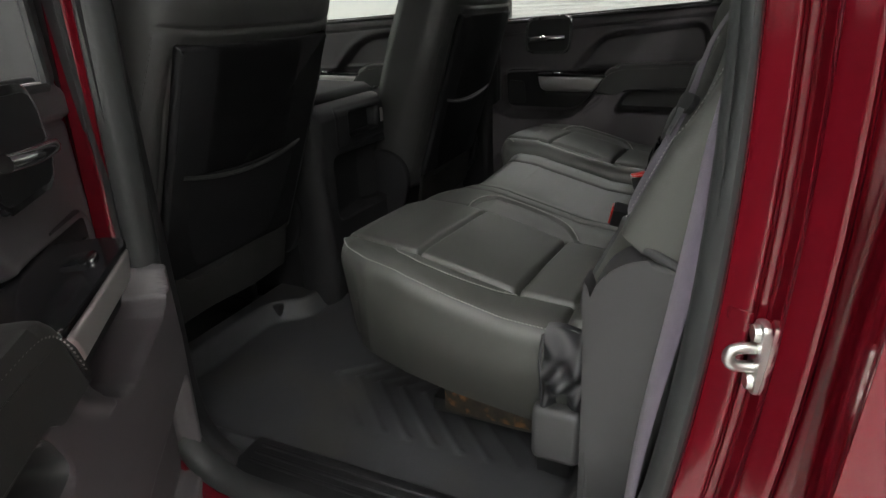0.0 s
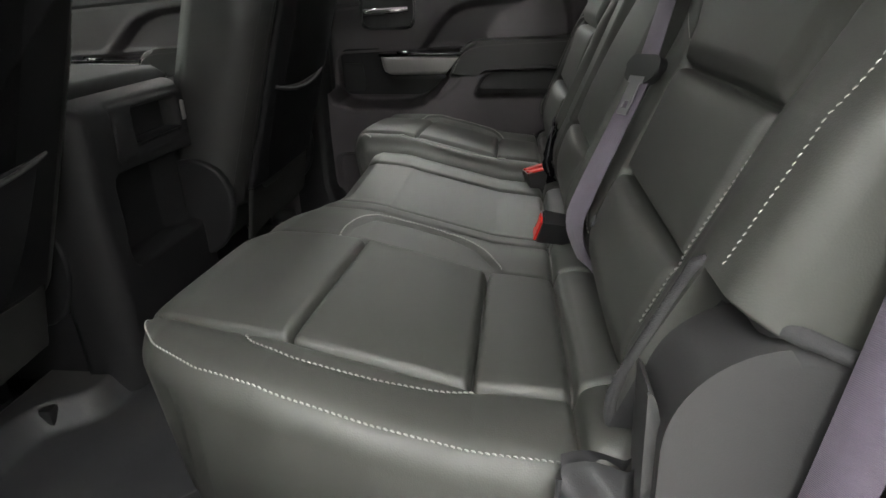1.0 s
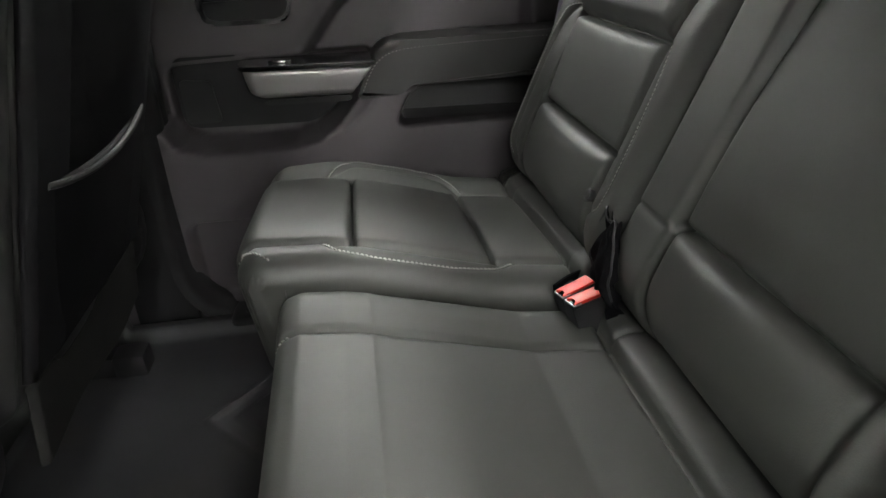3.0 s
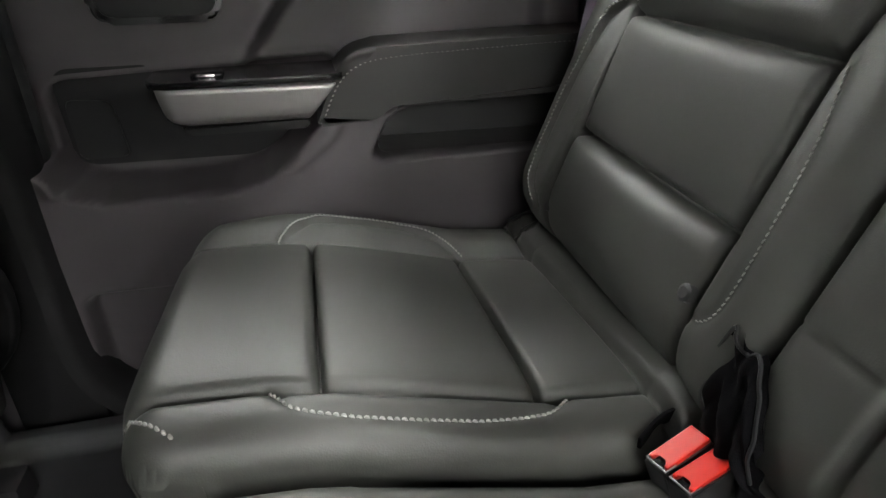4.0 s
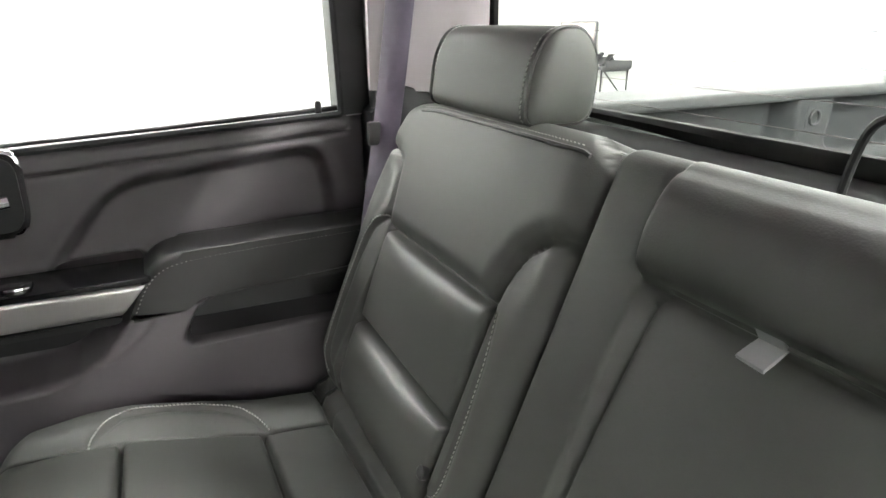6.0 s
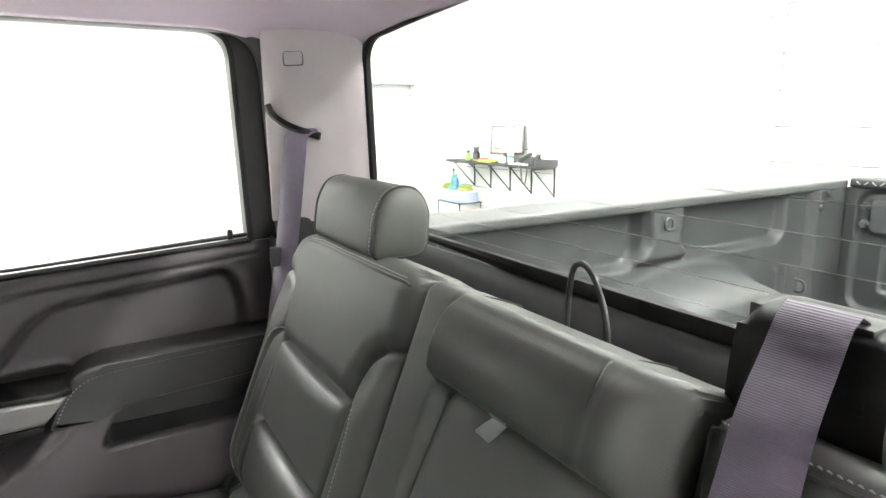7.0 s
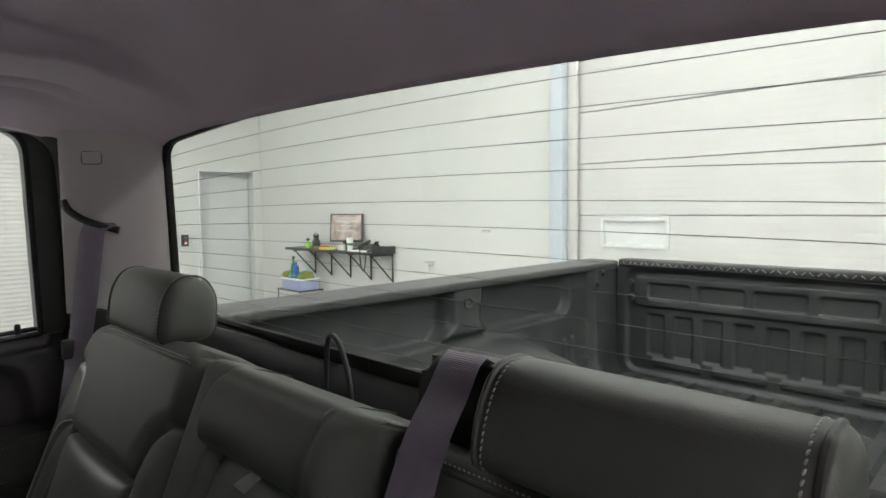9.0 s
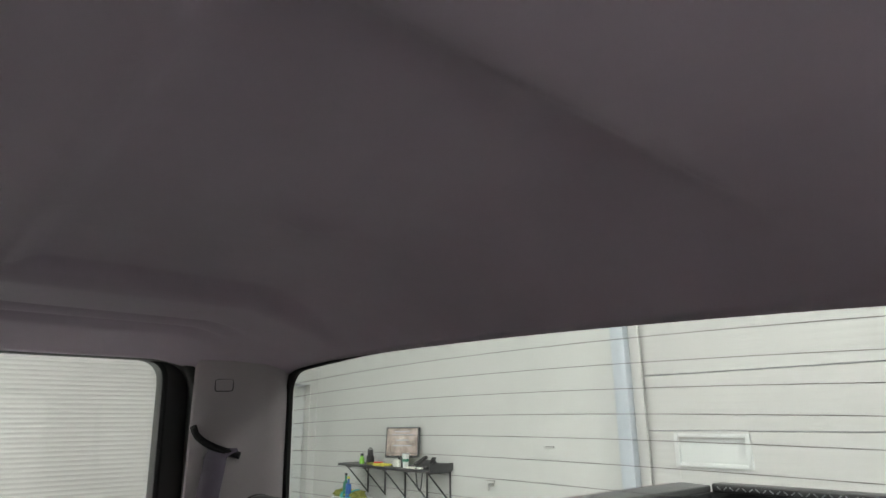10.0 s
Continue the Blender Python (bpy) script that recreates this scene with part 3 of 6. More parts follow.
    # small fittings on the wall
    ou = thing("wall_tap", "small chrome wall tap", "tap", (RX1 - 0.05, 4.78, 0.27))
    bm = tube([(RX1, 4.78, 0.27), (RX1 - 0.09, 4.78, 0.27), (RX1 - 0.09, 4.78, 0.21)], 0.018)
    tube([(RX1 - 0.06, 4.70, 0.31), (RX1 - 0.06, 4.86, 0.31)], 0.012, bm=bm)
    part("body", bm, STEEL, ou)
    ho = thing("wall_hook", "small steel wall hook", "hook", (RX1 - 0.03, 3.92, 0.70))
    part("bar", tube([(RX1, 3.92, 0.71), (RX1 - 0.06, 3.92, 0.70), (RX1 - 0.06, 3.80, 0.71)], 0.012), STEEL, ho)


workshop()
work_shelf()


# ---------------------------------------------------------------- truck body
OPEN = fillet([(-0.655, 1.13), (-0.672, 0.02), (0.075, 0.02), (0.145, 0.50), (0.120, 1.13)], [0.06, 0.14, 0.30, 0.25, 0.08], 10)


def sweep_opening(profile, side, bm=None, closed=False, top=9.0, lean=0.0):
    """Draws a section of (distance out of the opening, y) along the rear door's opening, leaning inwards as it rises. side: -1 driver, 1 passenger."""
    out = bm or bmesh.new()
    n = len(OPEN)
    rings = []
    for i in range(n):
        p0, p1 = Vector(OPEN[i - 1]), Vector(OPEN[(i + 1) % n])
        d = (p1 - p0).normalized()
        nn = Vector((d.y, -d.x))
        p = Vector(OPEN[i])
        if nn.dot(p - Vector((-0.27, 0.57))) < 0:
            nn = -nn
        fall = lean * min(max(p.y - 0.25, 0), 0.60)
        rings.append([out.verts.new((p.x + nn.x * o, side * (y - fall * min(max((0.95 - y) / 0.1, 0), 1)), p.y + nn.y * o)) for o, y in profile])
    for i in range(n):
        if max(OPEN[i][1], OPEN[(i + 1) % n][1]) > top:
            continue
        a, b = rings[i], rings[(i + 1) % n]
        for k in range(len(profile) - (0 if closed else 1)):
            q = (k + 1) % len(profile)
            out.faces.new((a[k], b[k], b[q], a[q]))
    return out


def bow(points, n=4, share=0.42):
    """Rounds an open section."""
    out = [points[0]]
    for i in range(1, len(points) - 1):
        p0, p, p1 = (Vector(points[i + k]) for k in (-1, 0, 1))
        r = min((p - p0).length, (p1 - p).length) * share
        a, b = p + (p0 - p).normalized() * r, p + (p1 - p).normalized() * r
        for k in range(n + 1):
            t = k / n
            out.append(tuple((1 - t) ** 2 * a + 2 * t * (1 - t) * p + t * t * b))
    out.append(points[-1])
    return out


truck = thing("pickup_truck", "dark red crew-cab pickup truck with an open rear door", "pickup truck", (0, 0, GROUND))
JAMB = bow([(0.004, 0.800), (0.010, 0.846), (0.036, 0.855), (0.041, 0.842), (0.048, 0.843), (0.055, 0.886), (0.080, 0.904), (0.088, 0.876), (0.104, 0.877), (0.114, 0.948), (0.146, 0.970), (0.175, 0.984)], share=0.28)
for sd in (-1, 1):
    lean = 0.06 if sd < 0 else 0.0
    part("door_jamb", sweep_opening(JAMB, sd, lean=lean), RED_PAINT, truck, "dark red painted door jamb")
    mid, ro, ry = ((0.003, 0.807), 0.019, 0.027) if sd < 0 else ((0.004, 0.818), 0.014, 0.027)
    sec = [(ro * math.cos(k * math.pi / 6) + mid[0], mid[1] + ry * math.sin(k * math.pi / 6)) for k in range(12)]
    part("door_seal", sweep_opening(sec, sd, closed=True, lean=lean), SEAL, truck, "dark grey rubber door seal")
    sec = bow([(-0.006, 0.812), (-0.010, 0.775), (0.010, 0.742), (0.03, 0.738)])
    part("opening_trim", sweep_opening(sec, sd, top=1.08), PLASTIC_CONSOLE, truck, "charcoal plastic trim round the door opening")

# outer skin: box side behind the cab, front of the cab
for sd in (-1, 1):
    bm = slab(fillet([(0.42, -0.15), (2.30, -0.15), (2.30, 0.72), (0.42, 0.72)], 0.03), sd * 0.90, sd * 0.985, "xzy", 0.02)
    part("box_side", bm, RED_PAINT, truck)
    bm = slab(fillet([(0.20, -0.15), (0.405, -0.15), (0.405, 0.735), (0.24, 0.735)], 0.02), sd * 0.87, sd * 0.982, "xzy", 0.012)
    part("cab_corner", bm, RED_PAINT, truck)
    bm = slab(fillet([(-2.9, -0.15), (-0.80, -0.15), (-0.80, 0.10), (-2.9, 0.10)], 0.03), sd * 0.86, sd * 0.98, "xzy", 0.02)
    part("front_sill", bm, RED_PAINT, truck)
for x in (-2.7, 1.35):
    for sd in (-1, 1):
        wh = part("wheel", tube([(x, sd * 0.70, -0.24), (x, sd * 0.71, -0.24), (x, sd * 0.96, -0.24), (x, sd * 0.97, -0.24)], [0.34, 0.38, 0.38, 0.34], 32), RUBBER, truck)
        part("rim", tube([(x, sd * 0.93, -0.24), (x, sd * 0.975, -0.24)], [0.235, 0.22], 24), SILVER, wh)
part("bonnet", rbox(-3.9, -2.35, -0.92, 0.92, 0.0, 0.62, 0.08, 4), RED_PAINT, truck)
part("windscreen_base", rbox(-2.36, -2.0, -0.80, 0.80, 0.0, 0.66, 0.05, 4), PLASTIC_DARK, truck, "black dashboard")
part("windscreen", slab([(-2.20, 0.60), (-1.72, 1.26), (-1.70, 1.25), (-2.18, 0.59)], -0.78, 0.78, "xzy"), GLASS_SCREEN, truck, "tinted windscreen glass")
part("cab_floor", rbox(-2.3, 0.40, -0.80, 0.80, -0.10, -0.012, 0), CARPET, truck, "black carpeted cab floor")
part("underbody", rbox(-2.9, 2.3, -0.72, 0.72, -0.30, -0.11, 0.02), BLACK_METAL, truck)

# scuff plates on the sill
for sd in (-1, 1):
    plate = part("scuff_plate", rbox(-0.60, 0.03, min(sd * 0.80, sd * 0.70), max(sd * 0.80, sd * 0.70), -0.02, 0.034, 0.012, 3), PLASTIC_DARK, truck, "ribbed black sill scuff plate")
    for k in range(3):
        y = sd * (0.725 + 0.02 * k)
        part("rib", rbox(-0.57, -0.02, y - 0.004, y + 0.004, 0.033, 0.038, 0.002, 1), PLASTIC_DARK, plate)

# striker on the rear jamb of the open door
SK = Matrix.Translation((0.179, -0.852, 0.466)) @ Matrix.Rotation(radians(16), 4, "Z") @ Matrix.Diagonal((0.80, 0.80, 0.72, 1))
bm = slab(fillet([(-0.014, -0.048), (0.014, -0.048), (0.018, 0.0), (0.014, 0.050), (-0.014, 0.050), (-0.018, 0.0)], 0.010), -0.004, 0.006, "yzx", 0.002, m=SK)
plate = part("striker_plate", bm, STEEL, truck, "bright zinc-plated door striker")
part("loop", tube([SK @ p for p in smooth_line([(0.0, 0.0, 0.013), (-0.018, 0.0, 0.013), (-0.028, 0.0, 0.009), (-0.031, 0.0, 0.0), (-0.028, 0.0, -0.009), (-0.018, 0.0, -0.013), (0.0, 0.0, -0.013)], 0.004)], 0.0055, 10), STEEL, plate)
for z in (-0.033, 0.035):
    part("bolt", tube([SK @ Vector((-0.003, 0, z)), SK @ Vector((-0.010, 0, z))], [0.009, 0.0075], 12), STEEL, plate)

mark = bmesh.new()
for x0, x1, z0, z1 in ((-0.011, 0.011, 0.005, 0.0066), (-0.011, 0.011, -0.0066, -0.005), (-0.011, -0.0094, -0.005, 0.005), (0.0094, 0.011, -0.005, 0.005)):
    rbox(x0, x1, -0.0012, 0.002, z0, z1, 0.0005, 1, bm=mark, m=Matrix.Translation((0.161, -0.8365, 0.497)) @ Matrix.Rotation(radians(-19), 4, "Z"))
part("pressed_mark", mark, RED_PAINT, truck)

# ---- roof, headliner, rear end of the cab
part("roof", rbox(-1.75, 0.30, -0.74, 0.74, 1.255, 1.30, 0.03, 3), RED_PAINT, truck)


ARCH = 0.019             # rise of the rear window's top edge in the middle
SKEW = 0.014             # its fall towards the driver's side


def headliner():
    xs = np.linspace(-1.70, 0.252, 150)
    ys = np.linspace(-0.80, 0.80, 130)
    X, Y = np.meshgrid(xs, ys, indexing="ij")
    z = 1.195 - 0.0 * X
    z = z - (0.110 - ARCH * np.clip(1 - ((Y - 0.03) / 0.68) ** 2, 0, 1)) * np.clip((X - 0.02) / 0.24, 0, 1) ** 1.7
    z = z - 1.5 * SKEW * np.clip((0.30 - Y) / 0.75, 0, 1.2) * np.clip((X - 0.02) / 0.24, 0, 1) ** 1.7
    z = z - 0.042 * np.clip((np.abs(Y) - 0.56) / 0.24, 0, 1) ** 1.8
    # raised middle field: the border drops towards the sides and the front
    z = z - 0.030 * (1 - ease(np.abs(Y) - 0.335 - 0.30 * np.clip(X - 0.05, 0, 1), 0.05)) * np.clip((0.24 - X) / 0.16, 0, 1)
    z = z - 0.022 * np.exp(-((X + 0.280) / 0.020) ** 2) * ease(np.abs(Y) - 0.33, 0.08)
    z = z - 0.012 * np.exp(-(((X + 0.048) / 0.030) ** 2 + ((Y - 0.004) / 0.009) ** 2))
    # soft ridges of the grab handle mount over each door
    along = 1 / (1 + np.exp(-(0.08 - X) / 0.012)) / (1 + np.exp(-(X + 0.42) / 0.012))
    for y in (0.545, 0.625):
        z = z + 0.022 * along * np.exp(-((np.abs(Y) - y) / 0.018) ** 2)
    n, k = X.shape
    ids = np.arange(n * k).reshape(n, k)
    quads = np.stack([ids[:-1, :-1], ids[1:, :-1], ids[1:, 1:], ids[:-1, 1:]], -1).reshape(-1, 4)
    low = np.stack([X, Y, z], -1).reshape(-1, 3)
    high = low + np.array([0, 0, 0.012])
    ring = list(ids[:, 0]) + list(ids[-1, 1:]) + list(ids[-2::-1, -1]) + list(ids[0, -2:0:-1])
    off = n * k
    side = [(a, b, b + off, a + off) for a, b in zip(ring, ring[1:] + ring[:1])]
    return link_mesh("headliner", np.vstack([low, high]), list(quads) + [tuple(q + off) for q in quads[:, ::-1]] + side, HEADLINER, truck, "soft grey cloth headliner")


headliner()

# rear wall of the cab: lower panel, window surround
WIN_Y = (-0.525, 0.632)


def win_x(z):
    return 0.276 - (z - 0.775) * 0.09


bm = slab(bow([(0.20, 0.05), (0.214, 0.60), (0.220, 0.685), (0.236, 0.728), (0.262, 0.752), (0.286, 0.757), (0.33, 0.72), (0.33, 0.05)]), -0.76, 0.76, "xzy")
part("rear_trim_panel", bm, PLASTIC_CONSOLE, truck, "charcoal plastic panel below the rear window")
bm = rbox(0.335, 0.385, -0.86, 0.86, -0.05, 0.700, 0.01)
part("rear_wall", bm, RED_PAINT, truck)
# posts beside the rear window
for sd in (-1, 1):
    bm = bmesh.new()
    rows = []
    for z in np.linspace(0.70, 1.14, 12):
        x = win_x(z)
        y0, y1 = 0.698 - 0.14 * (z - 0.775), 0.80
        rows.append([bm.verts.new(p) for p in ((x + 0.012, sd * y0, z), (x + 0.012, sd * y1, z), (x + 0.024, sd * y1, z), (x + 0.024, sd * y0, z))])
    for a, b in zip(rows, rows[1:]):
        for k in range(4):
            bm.faces.new((a[k], a[(k + 1) % 4], b[(k + 1) % 4], b[k]))
    bm.faces.new(rows[0])
    bm.faces.new(list(reversed(rows[-1])))
    part("rear_post", bm, PLASTIC_DARK, truck)
part("rear_header", rbox(0.284, 0.32, -0.80, 0.80, 1.134, 1.26, 0.004), PLASTIC_DARK, truck)


def rear_window():
    w = thing("rear_window", "rear cab window with fine horizontal heating wires", "window", (0.29, 0, 0.76), kind="structure")
    tilt = math.atan(0.09)
    mw = Matrix.Translation((0.276, 0, 0.775)) @ Matrix.Rotation(-tilt, 4, "Y")
    y0, y1, h, wide = WIN_Y[0], WIN_Y[1], 0.318, 0.040
    inner = [Vector(p) for p in fillet([(y0 - wide, -0.002), (y1 + wide, -0.002), (y1, h), (y0, h)], [0.03, 0.03, 0.055, 0.055], 8)]
    fine = []
    for q, r in zip(inner, inner[1:] + inner[:1]):
        k = max(1, int((r - q).length / 0.05))
        fine += [q + (r - q) * (i / k) for i in range(k)]
    mid, half = (y0 + y1) / 2, (y1 - y0) / 2
    inner = [Vector((q.x, q.y + (ARCH * max(0, 1 - ((q.x - mid) / half) ** 2) - SKEW * min(1.2, max(0, (0.30 - q.x) / 0.75))) * max(0, q.y / h) ** 2)) for q in fine]
    glassy = part("pane", slab([(y0 - 0.16, -0.03), (y1 + 0.16, -0.03), (y1 + 0.02, h + ARCH + 0.02), (y0 - 0.02, h + ARCH + 0.02)], 0.012, 0.016, "yzx", m=mw), GLASS_REAR, w)
    glassy.visible_shadow = False
    # black border round the opening
    bm = bmesh.new()
    c = Vector(((y0 + y1) / 2, h / 2))
    outer = [q + (q - c).normalized() * 0.028 for q in inner]
    rings = [[bm.verts.new((x, p.x, p.y)) for p in pts] for x, pts in ((0.004, outer), (0.0, [q + (q - c).normalized() * 0.010 for q in inner]), (0.004, inner), (0.0115, inner), (0.0115, outer))]
    n = len(inner)
    for a, b in zip(rings, rings[1:] + rings[:1]):
        for i in range(n):
            bm.faces.new((a[i], a[(i + 1) % n], b[(i + 1) % n], b[i]))
    bmesh.ops.transform(bm, matrix=mw, verts=bm.verts)
    part("window_border", bm, FRIT, w, "black rubber and printed border")
    for k in range(13):
        z = 0.008 + k * 0.0262
        out = wide * (1 - z / h)
        wire = tube([(0.0105, y, z + ARCH * 0.8 * (z / h) * (1 - ((y - mid) / half) ** 2)) for y in np.linspace(y0 - out * 0.9 + 0.012, y1 + out * 0.9 - 0.012, 15)], 0.0004, 5)
        bmesh.ops.transform(wire, matrix=mw, verts=wire.verts)
        part("heating_wire", wire, HEAT_LINE, w)


rear_window()


# corner posts inside, with the belt slots
def corner_post(sd):
    bm = bmesh.new()
    rows = []
    zs = np.linspace(0.772, 1.150, 24)
    for z in zs:
        t = (z - 0.70) / 0.45
        xr = win_x(z) - 0.004
        yr = 0.676 - 0.14 * (z - 0.775)
        x0 = 0.112 if sd > 0 else 0.150
        pts = [(x0 + 0.010, 0.800), (x0, 0.790), (x0 - 0.004, 0.775 - 0.02 * t), (x0 + 0.028, 0.755 - 0.03 * t), (0.190, 0.715 - 0.040 * t), (xr - 0.03, yr + 0.022), (xr - 0.004, yr + 0.005), (xr + 0.012, yr + 0.006), (xr + 0.012, 0.815), (x0 + 0.023, 0.815)]
        rows.append([bm.verts.new((p[0], sd * p[1], z)) for p in pts])
    for a, b in zip(rows, rows[1:]):
        for k in range(len(a)):
            bm.faces.new((a[k], a[(k + 1) % len(a)], b[(k + 1) % len(a)], b[k]))
    bm.faces.new(rows[0])
    bm.faces.new(list(reversed(rows[-1])))
    p = part("corner_post_trim", bm, PILLAR, truck, "pale grey corner post trim with a belt slot", angle=60)
    sl = tube(smooth_line([(0.108, sd * 0.757, 0.990), (0.118, sd * 0.750, 0.968), (0.145, sd * 0.731, 0.948), (0.190, sd * 0.693, 0.930)], 0.006), 0.0072, 8)
    part("belt_slot", sl, PLASTIC_DARK, p, "black curved belt slot")
    along_post = Vector((0.72, -0.69 * sd, 0))
    ring = [Vector((0.1505, sd * 0.7205, 1.070)) + along_post * u + Vector((0, 0, v)) for u, v in fillet([(-0.019, -0.012), (0.019, -0.012), (0.019, 0.012), (-0.019, 0.012)], 0.006, 4)]
    part("emblem", tube(ring, 0.0011, 6, closed=True), RAIL_CAP, p, "small raised airbag mark")
    lo = rbox(0.136, 0.288, min(sd * 0.725, sd * 0.768), max(sd * 0.725, sd * 0.768), 0.10, 0.780, 0.01)
    part("lower_post_trim", lo, PLASTIC_CONSOLE, truck)


corner_post(1)
corner_post(-1)

# ---- B-posts and the outer walls of the front half of the cab
for sd in (-1, 1):
    bm = slab([(-0.80, -0.05), (-0.672, -0.05), (-0.672, 1.16), (-0.78, 1.16)], sd * 0.76, sd * 0.83, "xzy", 0.008)
    part("centre_post", bm, PLASTIC_CONSOLE, truck, "charcoal centre post trim")
    bm = slab([(-0.80, -0.05), (-0.720, -0.05), (-0.720, 1.2), (-0.78, 1.2)], sd * 0.835, sd * 0.93, "xzy", 0.004)
    part("outer_post", bm, RED_PAINT, truck)
    bm = rbox(-1.75, 0.26, min(sd * 0.775, sd * 0.86), max(sd * 0.775, sd * 0.86), 1.150, 1.27, 0.01)
    part("roof_rail", bm, RED_PAINT, truck)


# ---------------------------------------------------------------- doors
def door_field(x, z, length=0.0):
    """How far inward the lining of a door stands from y = 0.84, over x and z."""
    low = [(-0.70, 0.455), (-0.655, 0.440), (-0.630, 0.402), (-0.59, 0.388), (-0.42, 0.384), (-0.375, 0.394), (-0.335, 0.425), (-0.300, 0.468), (-0.285, 0.480), (0.13, 0.485), (0.13, -0.05), (-0.70, -0.05)]
    d = 0.084 * ease(inside_dist(x, z, low), 0.018)
    d = d - 0.010 * np.clip((0.30 - z) / 0.3, 0, 1)
    pocket = fillet([(-0.224, 0.404), (-0.192, 0.472), (0.09, 0.474), (0.09, 0.398)], [0.022, 0.03, 0.02, 0.01])
    d = d - 0.070 * ease(inside_dist(x, z, pocket), 0.009)
    up = fillet([(-0.405, 0.515), (-0.29, 0.660), (0.035, 0.678), (0.052, 0.60), (0.052, 0.515)], [0.02, 0.06, 0.05, 0.02, 0.02])
    d = d - 0.026 * ease(inside_dist(x, z, up), 0.024) + 0.004 * np.exp(-((inside_dist(x, z, up) - 0.016) / 0.012) ** 2)
    d = d + 0.010 * ease(inside_dist(x, z, [(-0.70, 0.685), (0.09, 0.705), (0.09, 0.80), (-0.70, 0.80)]), 0.012)
    d = d + groove(seg_dist(x, z, [(-0.70, 0.683), (0.09, 0.703)]), 0.004, 0.005)
    grip = fillet([(-0.640, 0.385), (-0.38, 0.380), (-0.27, 0.46), (-0.26, 0.540), (-0.645, 0.540)], [0.03, 0.03, 0.03, 0.02, 0.03])
    d = d - 0.024 * ease(inside_dist(x, z, grip), 0.010) * (1 - ease(inside_dist(x, z, low), 0.018))
    d = d + 0.005 * np.exp(-((inside_dist(x, z, grip) - 0.008) / 0.007) ** 2) * (z > 0.40)
    mp = fillet([(-0.655, 0.045), (-0.36, 0.045), (-0.30, 0.225), (-0.655, 0.235)], 0.03)
    d = d - 0.034 * ease(inside_dist(x, z, mp), 0.016)
    return d


def door(name, label, x0=-0.672, x1=0.118, sill=(0.690, 0.728), kind_label="", front=False):
    """A closed door of the passenger side; returned with all its parts."""
    d = thing(name, label, "car door", (x0, 0.90, 0.0))
    xs = np.arange(x0, x1 + 0.001, 0.004)
    zs = np.arange(-0.01, 0.735, 0.004)
    X, Z = np.meshgrid(xs, zs, indexing="ij")
    sx = np.clip((X - x0) / (x1 - x0), 0, 1)
    Zs = Z * (sill[0] + (sill[1] - sill[0]) * sx) / 0.7315
    fx = X if not front else (X + 1.30) * 0.75 - 0.32
    Y = 0.845 - door_field(fx, Z)
    top = np.clip((Z - 0.715) / 0.016, 0, 1)
    Y = Y + 0.010 * top ** 2
    n, k = X.shape
    ids = np.arange(n * k).reshape(n, k)
    quads = np.stack([ids[:-1, :-1], ids[1:, :-1], ids[1:, 1:], ids[:-1, 1:]], -1).reshape(-1, 4)
    inner = np.stack([X, Y, Zs], -1).reshape(-1, 3)
    outer = np.stack([X, 0 * Y + 0.885, Zs], -1).reshape(-1, 3)
    off = n * k
    ring = list(ids[:, 0]) + list(ids[-1, 1:]) + list(ids[-2::-1, -1]) + list(ids[0, -2:0:-1])
    side = [(a, b, b + off, a + off) for a, b in zip(ring, ring[1:] + ring[:1])]
    lin = link_mesh("lining", np.vstack([inner, outer]), list(quads) + [ring and tuple(off + r for r in ring)] + side, PLASTIC_DOOR, d, "charcoal moulded door lining")
    s0, s1 = sill
    zt = 1.120
    part("outer_skin", slab([(x0, -0.12), (x1 + 0.02, -0.08), (x1 + 0.03, s1 - 0.01), (x0, s0 - 0.01)], 0.887, 0.965, "xzy", 0.012), RED_PAINT, d, "dark red painted outer skin")
    part("edge_strip", slab([(x1 + 0.001, 0.02), (x1 + 0.018, 0.02), (x1 + 0.018, s1 + 0.02), (x1 + 0.001, s1 + 0.004)], 0.800, 0.884, "xzy", 0.004), PLASTIC_DARK, d, "black door edge strip")
    # window: sill strip, frame, glass
    part("window_sill", slab([(x0, s0 - 0.004), (x1, s1 - 0.004), (x1, s1 + 0.006), (x0, s0 + 0.006)], 0.846, 0.90, "xzy", 0.003), PILLAR, d, "pale window sill strip")
    part("window_seal", tube([(x0, 0.858, s0 + 0.008), ((x0 + x1) / 2, 0.858, (s0 + s1) / 2 + 0.007), (x1 - 0.02, 0.858, s1 + 0.010)], 0.0045, 8), RUBBER, d)
    bm = bmesh.new()
    oo = fillet([(x0, s0), (x1 + 0.016, s1), (x1 + 0.010, zt + 0.03), (x0, zt + 0.03)], 0.02, 6)
    ii = fillet([(x0 + 0.035, s0), (x1 - 0.040, s1), (x1 - 0.050, zt + 0.008), (x0 + 0.045, zt + 0.008)], [0.005, 0.005, 0.05, 0.05], 6)
    rings = []
    for y, pts in ((0.842, oo), (0.842, ii), (0.90, ii), (0.90, oo)):
        rings.append([bm.verts.new((p[0], y, p[1])) for p in pts])
    m = len(oo)
    for a, b in zip(rings, rings[1:] + rings[:1]):
        for i in range(m):
            bm.faces.new((a[i], a[(i + 1) % m], b[(i + 1) % m], b[i]))
    fr = part("window_frame", bm, PLASTIC, d, "charcoal window frame")
    part("frame_seal", tube([(p[0], 0.842, p[1]) for p in ii], 0.006, 6, closed=True), RUBBER, fr)
